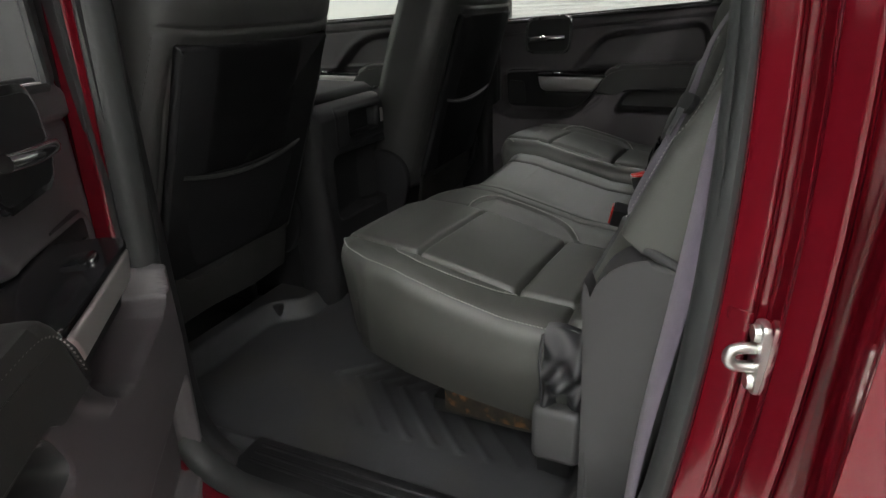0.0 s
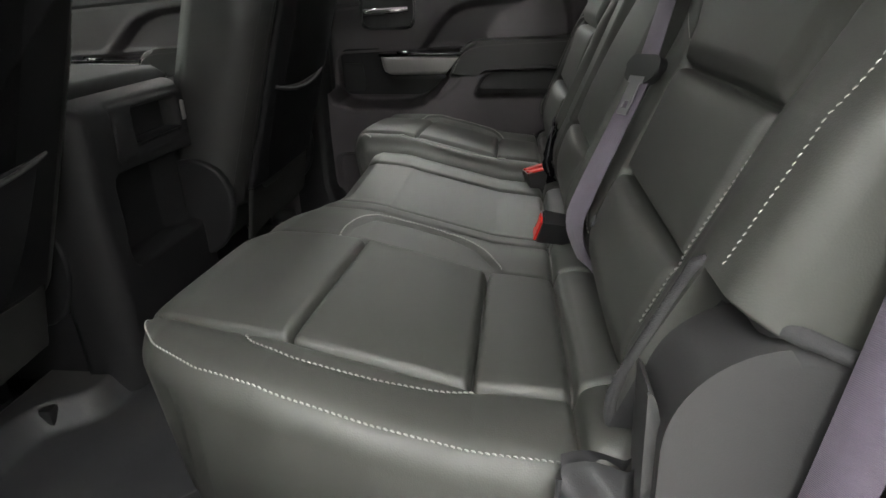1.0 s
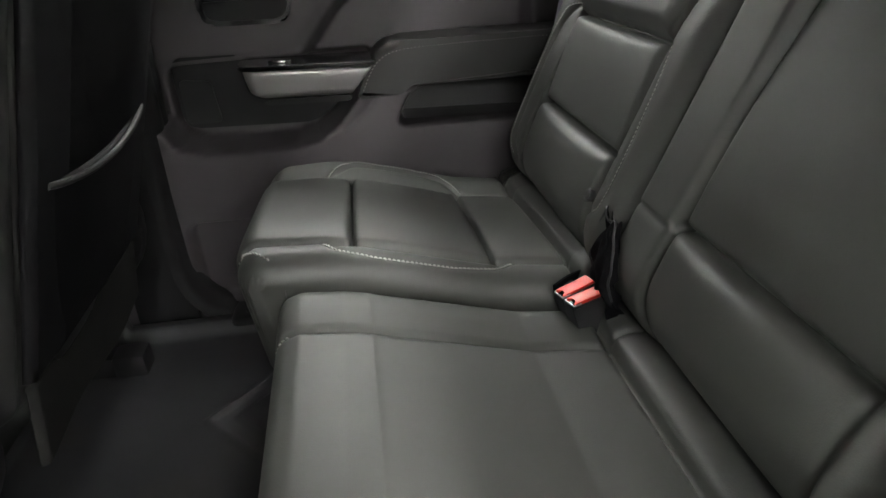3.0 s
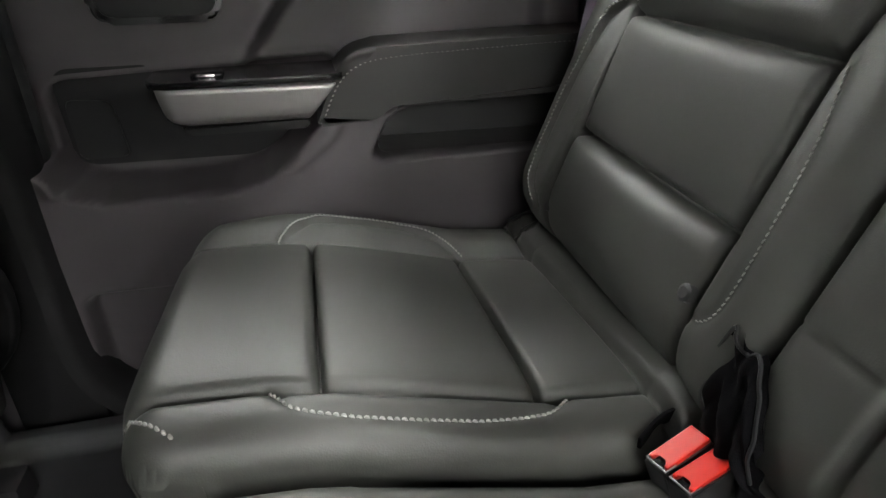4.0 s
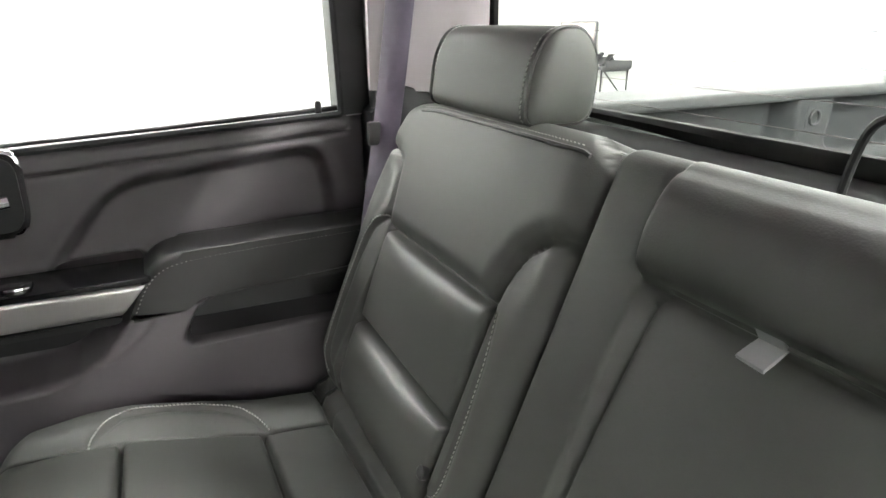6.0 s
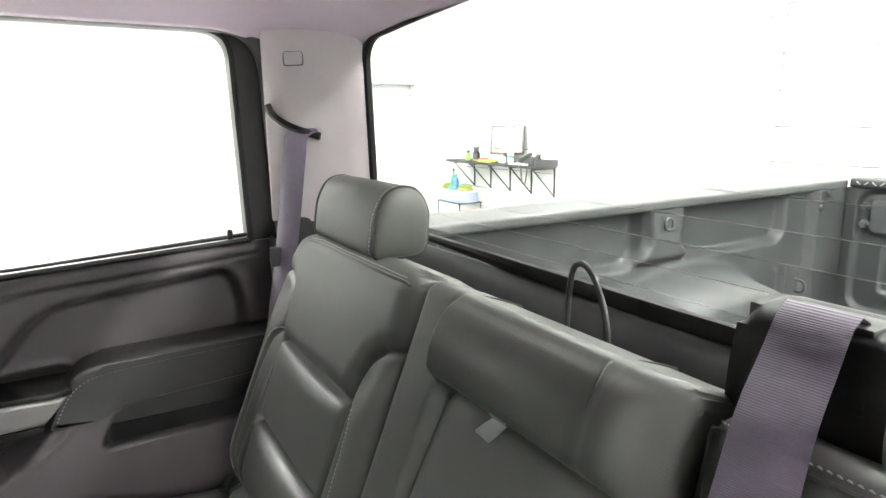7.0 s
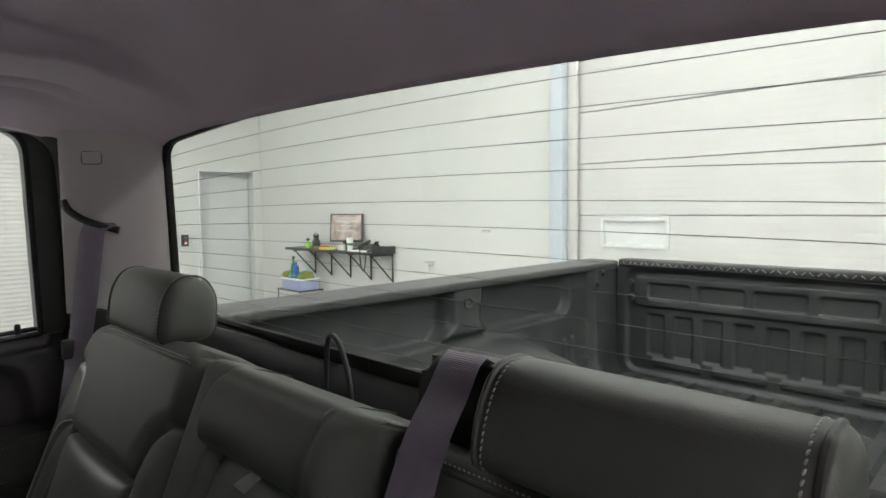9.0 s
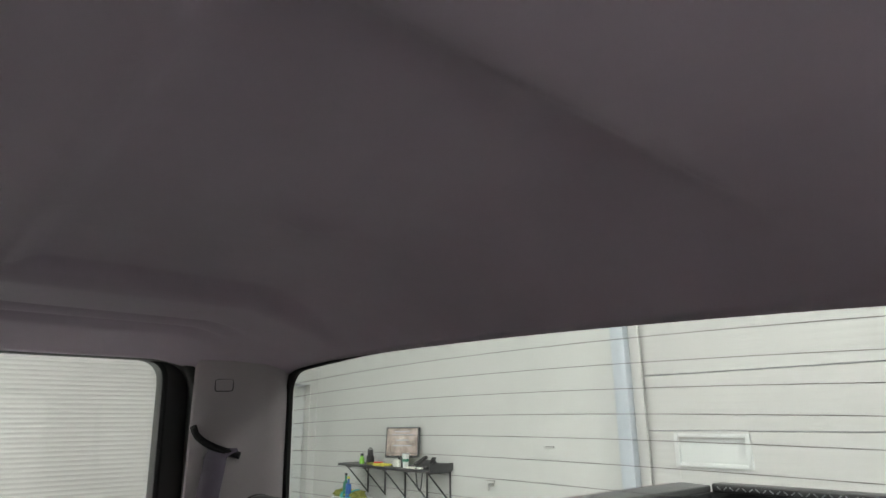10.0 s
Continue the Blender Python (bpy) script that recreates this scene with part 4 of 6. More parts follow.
    pane = part("pane", slab([(x0 + 0.03, s0), (x1 - 0.025, s1), (x1 - 0.03, zt), (x0 + 0.03, zt)], 0.868, 0.872, "xzy"), GLASS, d)
    pane.visible_shadow = False
    dx = 0.0 if not front else -0.98
    # armrest with its seam
    arm = fillet([(-0.296 + dx, 0.450), (-0.252 + dx, 0.550), (x1, 0.556), (x1, 0.476), (-0.190 + dx, 0.472), (-0.212 + dx, 0.455)], [0.008, 0.045, 0.005, 0.005, 0.012, 0.008], 6)
    a = part("armrest", slab(arm, 0.752, 0.848, "xzy", 0.013, 4), VINYL_DIM_LEATHER, d, "padded black vinyl armrest", angle=60)
    pts = [(-0.283 + dx, 0.7515, 0.465), (-0.262 + dx, 0.7515, 0.505), (-0.235 + dx, 0.7525, 0.528), (-0.19 + dx, 0.7528, 0.537), (-0.10 + dx, 0.7528, 0.541), (x1 - 0.02, 0.7528, 0.546)]
    stitches("stitching", pts, a, (0, -1, 0.3), r=0.0008, length=0.004, gap=0.003)
    # pocket tub in darker plastic: the shade inside is put into its colour
    rim = fillet([(-0.222 + dx, 0.4055), (-0.191 + dx, 0.4705), (x1 - 0.030, 0.4725), (x1 - 0.030, 0.400)], [0.022, 0.030, 0.014, 0.010], 7)
    bm = bmesh.new()
    mid = Vector((sum(p[0] for p in rim) / len(rim), sum(p[1] for p in rim) / len(rim)))
    rings = []
    for y, q, drop in ((0.7595, 0.990, 0), (0.7590, 0.975, 0), (0.764, 0.960, 0), (0.830, 0.925, 0.0)):
        rings.append([bm.verts.new((mid.x + (p[0] - mid.x) * (1 - (1 - q) * 0.5), y, mid.y + (p[1] - mid.y) * q)) for p in rim])
    for a_, b_ in zip(rings, rings[1:]):
        for k in range(len(rim)):
            bm.faces.new((a_[k], a_[(k + 1) % len(rim)], b_[(k + 1) % len(rim)], b_[k]))
    bm.faces.new(rings[-1])
    part("pocket_liner", bm, PLASTIC, d, "dark tub painting in the shade of the pocket below the armrest", angle=50)
    # near-black plate over the grip recess, painting the shade there
    grip = fillet([(-0.632 + dx, 0.396), (-0.385 + dx, 0.392), (-0.345 + dx, 0.415), (-0.318 + dx, 0.452), (-0.49 + dx, 0.455), (-0.51 + dx, 0.530), (-0.636 + dx, 0.530)], [0.026, 0.03, 0.02, 0.01, 0.02, 0.01, 0.026], 6)
    part("grip_liner", slab(grip, 0.842, 0.868, "xzy", 0.002), PLASTIC_CONSOLE, d)
    # silver pull and switch panel
    U, V = np.meshgrid(np.linspace(0, 1, 40), np.linspace(0, 1, 16), indexing="ij")
    left = -0.494 + 0.010 * (1 - V) ** 1.6 + 0.012 * np.clip((0.22 - V) / 0.22, 0, 1) ** 2
    right = -0.264 - 0.042 * (1 - V)
    X = left + (right - left) * U + dx
    Z = 0.459 + 0.002 * (1 - U) + (0.053 - 0.003 * U) * V
    Y = 0.7485 + 0.010 * (1 - V) ** 2 + 0.012 * np.clip((0.30 - V) / 0.30, 0, 1) ** 3 + 0.020 * np.clip((0.09 - U) / 0.09, 0, 1) ** 2.2 + 0.003 * np.clip((V - 0.93) / 0.07, 0, 1) ** 2
    n, k = X.shape
    ids = np.arange(n * k).reshape(n, k)
    quads = np.stack([ids[:-1, :-1], ids[1:, :-1], ids[1:, 1:], ids[:-1, 1:]], -1).reshape(-1, 4)
    ring = list(ids[:, 0]) + list(ids[-1, 1:]) + list(ids[-2::-1, -1]) + list(ids[0, -2:0:-1])
    shell = np.vstack([np.stack([X, Y, Z], -1).reshape(-1, 3), np.stack([X, 0 * Y + 0.805, Z], -1).reshape(-1, 3)])
    link_mesh("silver_trim", shell, list(quads) + [tuple(n * k + r for r in ring)] + [(a_, b_, b_ + n * k, a_ + n * k) for a_, b_ in zip(ring, ring[1:] + ring[:1])], SILVER, d, "satin silver pull trim")
    part("trim_lip", slab(fillet([(-0.472 + dx, 0.461), (-0.302 + dx, 0.458), (-0.306 + dx, 0.447), (-0.458 + dx, 0.448)], 0.005), 0.766, 0.80, "xzy", 0.004), PLASTIC_DARK, d)
    sw = part("switch_panel", slab(fillet([(-0.503 + dx, 0.750), (-0.255 + dx, 0.750), (-0.255 + dx, 0.842), (-0.503 + dx, 0.842)], [0.03, 0.004, 0.004, 0.01], 6), 0.5125, 0.5215, "xyz", 0.003, 3), GLOSS_BLACK, d, "gloss black switch panel")
    part("window_switch", rbox(-0.448 + dx, -0.408 + dx, 0.772, 0.800, 0.5205, 0.526, 0.002, 2), GLOSS_BLACK, sw, "black window switch with a bright lip")
    part("switch_lip", rbox(-0.440 + dx, -0.416 + dx, 0.768, 0.773, 0.5205, 0.5265, 0.002, 2), CHROME, sw)
    # inside handle
    dx = dx if not front else dx - 0.22
    bez = fillet([(-0.566 + dx, 0.582), (-0.408 + dx, 0.582), (-0.396 + dx, 0.61), (-0.392 + dx, 0.712), (-0.560 + dx, 0.705)], [0.03, 0.03, 0.02, 0.03, 0.03], 6)
    ha = part("handle_bezel", slab(bez, 0.832, 0.850, "xzy", 0.006, 3), CHROME, d, "chrome bezel round the inside handle")
    cup = fillet([(-0.555 + dx, 0.591), (-0.414 + dx, 0.591), (-0.403 + dx, 0.614), (-0.402 + dx, 0.700), (-0.550 + dx, 0.696)], [0.025, 0.025, 0.02, 0.025, 0.025], 6)
    part("handle_cup", slab(cup, 0.8295, 0.840, "xzy", 0.003), PLASTIC_DARK, ha, "black recess behind the handle")
    bar = tube(smooth_line([(-0.545 + dx, 0.824, 0.632), (-0.52 + dx, 0.815, 0.634), (-0.46 + dx, 0.813, 0.636), (-0.415 + dx, 0.824, 0.638)], 0.01), 0.0105, 10)
    part("handle", bar, CHROME, ha, "chrome pull handle")
    # small black plate at the front end of the grip recess
    part("speaker_slot", slab(fillet([(-0.626 + dx, 0.405), (-0.560 + dx, 0.405), (-0.568 + dx, 0.485), (-0.626 + dx, 0.490)], 0.012), 0.838, 0.844, "xzy", 0.002), PLASTIC_DARK, d)
    part("lock_knob", tube([(x1 - 0.076, 0.853, s1), (x1 - 0.076, 0.853, s1 + 0.016), (x1 - 0.076, 0.853, s1 + 0.022)], [0.005, 0.006, 0.004], 10), PLASTIC_DARK, d)
    return d


far_door = door("rear_door", "closed charcoal-lined rear door with silver trim")
far_front = door("front_door", "closed charcoal-lined front door", x0=-1.72, x1=-0.785, sill=(0.70, 0.735), front=True)

# the same doors on the driver's side, turned over; the rear one stands open
FLIP = Matrix.Diagonal((1, -1, 1, 1))


def mirrored(ob, label, m):
    """A copy for the other side of the truck, with turned-over meshes."""
    made = thing(ob.name.split(".")[0], label, "car door", m @ Vector((ob.location.x, -ob.location.y, ob.location.z)))
    turn = {ob: made}
    for o in ob.children_recursive:
        me = o.data.copy()
        me.transform(m @ FLIP)
        me.flip_normals()
        c = new(o.name.split(".")[0], me)
        c.parent = turn[o.parent]
        if c.parent is made:
            c.matrix_parent_inverse = Matrix.Translation(-made.location)
        if "label" in o:
            tagged(c, o["label"])
        c.visible_shadow = o.visible_shadow
        turn[o] = c
    return made


HINGE = Vector((-0.680, -0.810, 0))
SWING = Matrix.Translation(HINGE) @ Matrix.Rotation(radians(-52), 4, "Z") @ Matrix.Translation(-HINGE)
mirrored(far_door, "rear door standing wide open on its hinges", SWING)
mirrored(far_front, "closed front door of the driver", Matrix.Identity(4))


# ---------------------------------------------------------------- rear bench
def seat_height(x):
    """Height of the bench along the truck."""
    return np.interp(x, [-0.50, -0.44, -0.36, -0.31, -0.13, -0.05, 0.02], [0.366, 0.378, 0.374, 0.368, 0.318, 0.308, 0.306])


CUSH = Matrix.Identity(4)
D_IN = [(-0.350, -0.252), (-0.345, -0.215), (-0.318, -0.176), (-0.27, -0.163), (-0.20, -0.166), (-0.155, -0.188), (-0.125, -0.225), (-0.113, -0.252)]
D_OUT = [(-0.352, -0.580), (-0.338, -0.597), (-0.30, -0.607), (-0.23, -0.606), (-0.16, -0.597), (-0.125, -0.582)]
F_IN = [(-0.358, 0.296), (-0.340, 0.276), (-0.30, 0.268), (-0.20, 0.268), (-0.145, 0.276), (-0.118, 0.296)]
F_OUT = [(-0.358, 0.590), (-0.350, 0.622), (-0.322, 0.656), (-0.27, 0.668), (-0.20, 0.664), (-0.155, 0.642), (-0.128, 0.592)]


def panels(x, y, y0, y1, xf, xr):
    """Three soft fields of a seat between two long seams."""
    mid = (y0 + y1) / 2
    across = np.clip(1 - np.abs((y - mid) / ((y1 - y0) / 2)) ** 4, 0, 1) ** 0.5
    h = 0 * x
    for a, b in ((-0.49, xf), (xf, xr), (xr, -0.03)):
        t = np.clip((x - a) / (b - a), 0, 1)
        h = h + 0.010 * (4 * t * (1 - t)) ** 0.35 * across
    h = h + groove(x - xf, 0.0030, 0.019) * (across > 0) + groove(x - xr, 0.0030, 0.017) * (across > 0)
    return h


def top_sixty(x, y):
    h = seat_height(x) + panels(x, y, -0.576, -0.252, -0.308, -0.134)
    h = h + groove(y + 0.576, 0.004, 0.010) * (x > -0.46) + groove(y + 0.252, 0.004, 0.011)
    h = h - 0.008 + (0.030 + 0.05 * (x + 0.28)) * np.clip((-0.25 - y) / 0.33, 0, 1)
    h = h + 0.006 * np.exp(-((y + 0.63) / 0.035) ** 2) + 0.006 * np.exp(-((y + 0.19) / 0.04) ** 2)
    h = h + groove(seg_dist(x, y, D_IN), 0.0036, 0.0050) - 0.004 * ease(inside_dist(x, y, D_IN), 0.006) + groove(seg_dist(x, y, D_OUT), 0.004, 0.003)
    h = h + groove(y + 0.138, 0.004, 0.004) + groove(y + 0.100, 0.004, 0.007) + groove(y - 0.150, 0.004, 0.006)
    h = h - 0.006 * ease(np.abs(y - 0.035) - 0.13, 0.05)
    h = h + 0.020 * np.clip(1 - ((x + 0.006) / 0.034) ** 2, 0, 1) ** 0.5 + groove(x + 0.040, 0.004, 0.012)
    return h


NOTCH = [(-0.024 + 0.017 * math.cos(k * math.pi / 10), 0.672 + 0.026 * math.sin(k * math.pi / 10)) for k in range(20)]
NOTCH_RIM = [(-0.024 + 0.023 * math.cos(k * math.pi / 14), 0.672 + 0.032 * math.sin(k * math.pi / 14)) for k in range(28)]


def top_forty(x, y):
    h = seat_height(x) + panels(x, y, 0.297, 0.592, -0.320, -0.142)
    h = h + (groove(y - 0.297, 0.004, 0.010) + groove(y - 0.592, 0.004, 0.011)) * (x < -0.038)
    h = h - 0.012 + 0.030 * np.clip((0.594 - y) / 0.31, 0, 1)
    h = h + 0.006 * np.exp(-((y - 0.65) / 0.04) ** 2)
    h = h + groove(seg_dist(x, y, F_IN), 0.004, 0.005) + groove(seg_dist(x, y, F_OUT), 0.004, 0.005) - 0.004 * ease(inside_dist(x, y, F_OUT), 0.006) - 0.003 * ease(inside_dist(x, y, F_IN), 0.006)
    h = h + 0.020 * np.clip(1 - ((x + 0.006) / 0.034) ** 2, 0, 1) ** 0.5 + groove(x + 0.040, 0.004, 0.012)
    h = h - 0.060 * ease(np.hypot((x + 0.024) / 0.020, (y - 0.672) / 0.029) - 1, 0.20)
    return h


def side_shape(x, y, h):
    """Lower edge of a cushion: it rises towards the front; the outline is drawn in at the outer front corner and in the middle."""
    fx = np.interp(x, [-0.50, -0.47, -0.44, -0.375, -0.29, -0.21, -0.10], [0.140, 0.100, 0.070, 0.035, 0.014, 0.004, 0.0])
    dy = fx * np.clip((-0.50 - y) / 0.16, 0, 1) - 0.55 * fx * np.clip((y - 0.55) / 0.15, 0, 1)
    sx = np.interp(y, [-0.70, -0.55, -0.47, -0.30, -0.217, -0.166, -0.106, -0.05, 0.236, 0.2401, 0.26, 0.32, 0.60, 0.66, 0.71], [0.016, 0.005, 0.001, 0.0, 0.02, 0.045, 0.070, 0.085, 0.080, 0.02, 0.012, 0, 0, 0.01, 0.03])
    x = x + sx * np.clip((-0.30 - x) / 0.19, 0, 1)
    y = y + dy
    low = np.clip((0.30 - h) / 0.3, 0, 1)
    lift = 0.235 - 0.045 * np.clip((x + 0.45) / 0.42, 0, 1)
    h = np.maximum(h, lift)
    return x + 0.035 * low * (x < -0.40), y, h


bench = thing("rear_seat", "black leather rear bench seat with pale grey stitching", "car seat", (-0.2, -0.23, 0.0))
cush = Pad((-0.492, 0.035), (-0.676, 0.236), 0.0, 0.028, CUSH, top_sixty, 0.0050, (-0.308, -0.134, -0.038), (-0.576, -0.252, -0.138, -0.10, 0.150), warp=side_shape)
c60 = cush.build("cushion", LEATHER, bench, "black leather cushion with three sewn fields")
UP = (0, 0, 1)


def sew(pad, pts, parent, normal=UP, **kw):
    return stitches("stitching", [pad.at(u, v, 0.0026) for u, v in smooth2(pts)], parent, normal, **kw)


def smooth2(pts):
    return [(v.x, v.y) for v in smooth_line([(p[0], p[1], 0) for p in pts], 0.006)]


sew(cush, [(x + 0.22 * 0.010 * (1 if x > -0.2 else -1), y + 0.0045) for x, y in D_IN], c60, r=0.0010)
sew(cush, D_OUT, c60, r=0.0008)
sew(cush, [(-0.484, -0.60), (-0.478, -0.645), (-0.45, -0.660), (-0.38, -0.662), (-0.25, -0.662), (-0.12, -0.662), (-0.048, -0.662)], c60, (0, -0.5, 1), length=0.0042, gap=0.0014, r=0.00075)
sew(cush, [(-0.4885, 0.150), (-0.482, 0.150), (-0.474, 0.150), (-0.460, 0.150), (-0.447, 0.150)], c60, (-0.6, 0, 1), r=0.0011)

seat40 = thing("rear_seat", "smaller black leather rear seat beside the door", "car seat", (-0.2, 0.47, 0.0))
cushf = Pad((-0.468, 0.035), (0.244, 0.712), 0.0, 0.034, CUSH, top_forty, 0.0050, (-0.320, -0.142, -0.038), (0.297, 0.592), warp=side_shape)
c40 = cushf.build("cushion", LEATHER, seat40, "black leather cushion with three sewn fields")
sew(cushf, [(x, y - 0.0045) for x, y in F_IN], c40, r=0.0011)
sew(cushf, [(x, y + 0.0045) for x, y in F_OUT], c40, r=0.0011)
sew(cushf, [(-0.464, 0.300), (-0.456, 0.288), (-0.446, 0.276), (-0.434, 0.266), (-0.420, 0.256)], c40, (-0.5, -0.4, 1), r=0.0011)

# black plate low in the notch paints the shade of the open hole
guide = part("belt_guide", slab(NOTCH, 0.262, 0.268, "xyz", 0.002), PLASTIC_DARK, seat40, "black plate as the shade of the belt opening, with a sewn rim")
part("rim", tube([cushf.at(c[0], c[1], 0.0) + Vector((0, 0, 0.004)) for c in NOTCH_RIM], 0.0018, 6, closed=True), VINYL_DIM_LEATHER, guide)

# ---- backrests: across is -y, along is up the back
TILT_B = radians(22)


def back_frame(y, x=-0.045, tilt=TILT_B):
    s, c = math.sin(tilt), math.cos(tilt)
    return Matrix(((0, s, -c, x), (-1, 0, 0, y), (0, c, s, 0.33), (0, 0, 0, 1)))


def outboard(a, b, flip):
    """The sheet of an outboard backrest: a is measured from the seat's middle, flip turns it over. Outer side: a < 0."""
    u = a * flip
    lo, hi = 0.152, 0.293
    inner = np.clip(1 - (u / 0.145) ** 2, 0, 1) ** 0.5
    h = 0 * u
    for b0, b1 in ((0.0, lo), (lo, hi)):
        t = np.clip((b - b0) / (b1 - b0), 0, 1)
        h = h + 0.022 * inner * t ** 0.8 * (1 - t ** 14) * ((b >= b0) & (b < b1))
    yoke = [(-0.145, hi), (0.145, hi), (0.152, 0.330), (0.166, 0.358), (0.190, 0.377), (0.225, 0.386), (0.30, 0.390), (0.30, 0.60), (-0.31, 0.60), (-0.31, 0.412), (-0.245, 0.402), (-0.205, 0.392), (-0.175, 0.375), (-0.158, 0.335)]
    ins = inside_dist(u, b, yoke)
    h = h + 0.015 * ease(ins + 0.012, 0.030) * (0.30 + 0.70 * np.clip(1 - (u / 0.27) ** 2, 0, 1)) + groove(ins, 0.004, 0.012)
    for e in (-0.145, 0.145):
        h = h + groove(np.hypot(u - e, np.maximum(0, b - hi)), 0.004, 0.012)
    h = h + groove(np.hypot(b - lo, np.maximum(0, np.abs(u) - 0.145)), 0.0042, 0.018)
    h = h - 0.042 * np.clip(1 - b / 0.075, 0, 1) ** 2
    if flip > 0:
        h = h + groove(seg_dist(u, b, B_OUT), 0.0038, 0.006) + groove(seg_dist(u, b, B_IN), 0.004, 0.004) - 0.004 * ease(inside_dist(u, b, B_OUT), 0.006)
    else:
        t = np.clip((-u - 0.165) / 0.085, 0, 1)
        h = h + 0.028 * t * t * (3 - 2 * t) * np.clip((0.42 - b) / 0.12, 0, 1)
        h = h + 0.022 * ease(0.385 - b, 0.15)
    h = h + 0.010 * np.exp(-((np.abs(u) - 0.19) / 0.035) ** 2) * ease(b - 0.34, 0.10)
    return h


B_OUT = [(-0.147, 0.306), (-0.163, 0.303), (-0.186, 0.280), (-0.204, 0.220), (-0.212, 0.140), (-0.206, 0.085), (-0.190, 0.055), (-0.170, 0.037)]
B_IN = [(0.156, 0.290), (0.170, 0.240), (0.177, 0.180), (0.179, 0.130), (0.178, 0.105), (0.173, 0.089), (0.164, 0.081), (0.153, 0.076)]

def far_warp(a, b, h):
    """The shoulders are drawn in towards the head restraint."""
    t = np.clip((b - 0.30) / 0.187, 0, 1) ** 2
    return np.where(a < 0, a * (1 - 0.24 * t), a * (1 - 0.06 * t)), b - 0.012 * np.clip((-a - 0.12) / 0.15, 0, 1) * t, h


mfar = back_frame(0.440)
backf = Pad((-0.268, 0.226), (0.0, 0.487), 0.115, 0.034, mfar, lambda a, b: outboard(a, b, 1), 0.0050, (-0.145, 0.145), (0.152, 0.293), warp=far_warp)
b40 = backf.build("backrest", LEATHER, seat40, "black leather backrest with sewn bolsters")
FWD = (-1, 0, 0.4)
sew(backf, [(u - 0.0045, v) for u, v in B_OUT], b40, FWD, r=0.0010)
sew(backf, B_IN, b40, FWD, r=0.00065)
part("button", tube([backf.at(0.138, 0.092, -0.004), backf.at(0.138, 0.092, 0.003), backf.at(0.138, 0.092, 0.0045)], [0.0085, 0.008, 0.005], 14), PLASTIC, b40, "round grey child-seat anchor button")
part("button", tube([backf.at(-0.140, 0.052, -0.004), backf.at(-0.140, 0.052, 0.003)], [0.0075, 0.007], 14), PLASTIC, b40)


def near_warp(a, b, h):
    """The outer lower corner is cut back above the wheel cover."""
    cut = np.clip((a - 0.231) / 0.012, 0, 1)
    cut = cut * cut * (3 - 2 * cut)
    return a, np.where(b < 0.20, b + cut * 0.178 * (1 - np.clip(b, 0, 0.2) / 0.2) , b), h


NEAR_TILT = radians(24)
mnear = back_frame(-0.410, -0.018, NEAR_TILT)
backn = Pad((-0.256, 0.302), (0.0, 0.470), 0.115, 0.024, mnear, lambda a, b: outboard(a, b, -1), 0.0050, (-0.145, 0.145), (0.152, 0.293), warp=near_warp)
b60 = backn.build("backrest", LEATHER, bench, "black leather outboard backrest with sewn bolsters")
sew(backn, [(0.149, 0.262), (0.150, 0.21), (0.151, 0.15), (0.152, 0.085)], b60, FWD)
sew(backn, [(-0.155, 0.318), (-0.172, 0.330), (-0.196, 0.342), (-0.215, 0.350)], b60, FWD, r=0.0006)
sew(backn, [(-0.150, 0.052), (-0.160, 0.062), (-0.170, 0.080)], b60, FWD)
stitches("stitching", [backn.at(u, v, 0.0034) for u, v in smooth2([(0.2675, 0.186), (0.269, 0.25), (0.269, 0.33), (0.265, 0.39), (0.254, 0.43), (0.230, 0.450)])], b60, (-1, -0.5, 0.4), length=0.0034, gap=0.0020, r=0.0005)
part("button", tube([backn.at(-0.124, 0.078, -0.004), backn.at(-0.124, 0.078, 0.003), backn.at(-0.124, 0.078, 0.0045)], [0.0085, 0.008, 0.005], 14), PLASTIC, b60)
for pd, ob, a0, a1, pb in ((backf, b40, -0.185, 0.205, 0.466), (backn, b60, -0.249, 0.240, 0.452)):
    part("piping", tube(smooth_line(([pd.at(a0 - 0.004, pb - 0.14, 0.001), pd.at(a0 - 0.004, pb - 0.02, 0.001)] if pd is backn else []) + [pd.at(a, pb, 0.001) for a in np.linspace(a0, a1, 12)] + [pd.at(a1 + 0.008, pb - 0.006, 0.001)], 0.008), 0.0024, 6), VINYL_DIM_LEATHER, ob)
    sew(pd, [(a, pb + 0.006) for a in np.linspace(a0, a1, 12)], ob, (-0.3, 0, 1), length=0.0038, gap=0.0016, r=0.0006)
hem = [backn.at(0.228, q, 0.0) for q in (0.02, 0.05, 0.09, 0.13, 0.165)] + [backn.at(0.234, 0.184, -0.001)] + [backn.at(q, 0.008, 0.008) for q in (0.247, 0.258, 0.272, 0.286)] + [backn.m @ Vector(p) for p in ((0.301, 0.187, -0.010), (0.305, 0.188, -0.046), (0.305, 0.189, -0.110))]
part("hem", tube(smooth_line(hem, 0.006), 0.0058, 10), EDGE_CLOTH, b60, "grey sewn cloth edge")
# cloth gusset behind the hem, down to the wheel cover
U, V = np.meshgrid(np.linspace(0, 1, 24), np.linspace(0, 1, 12), indexing="ij")
ga = 0.2335 + 0.003 * U + 0.020 * V
gb = 0.006 + 0.166 * U - 0.012 * V * U
gh = 0.014 + 0.014 * U - 0.085 * V - 0.010 * np.sin(V * 3.1) * (1 - U)
gus = np.stack([ga, gb, gh], -1).reshape(-1, 3) @ np.array(mnear)[:3, :3].T + np.array(mnear)[:3, 3]
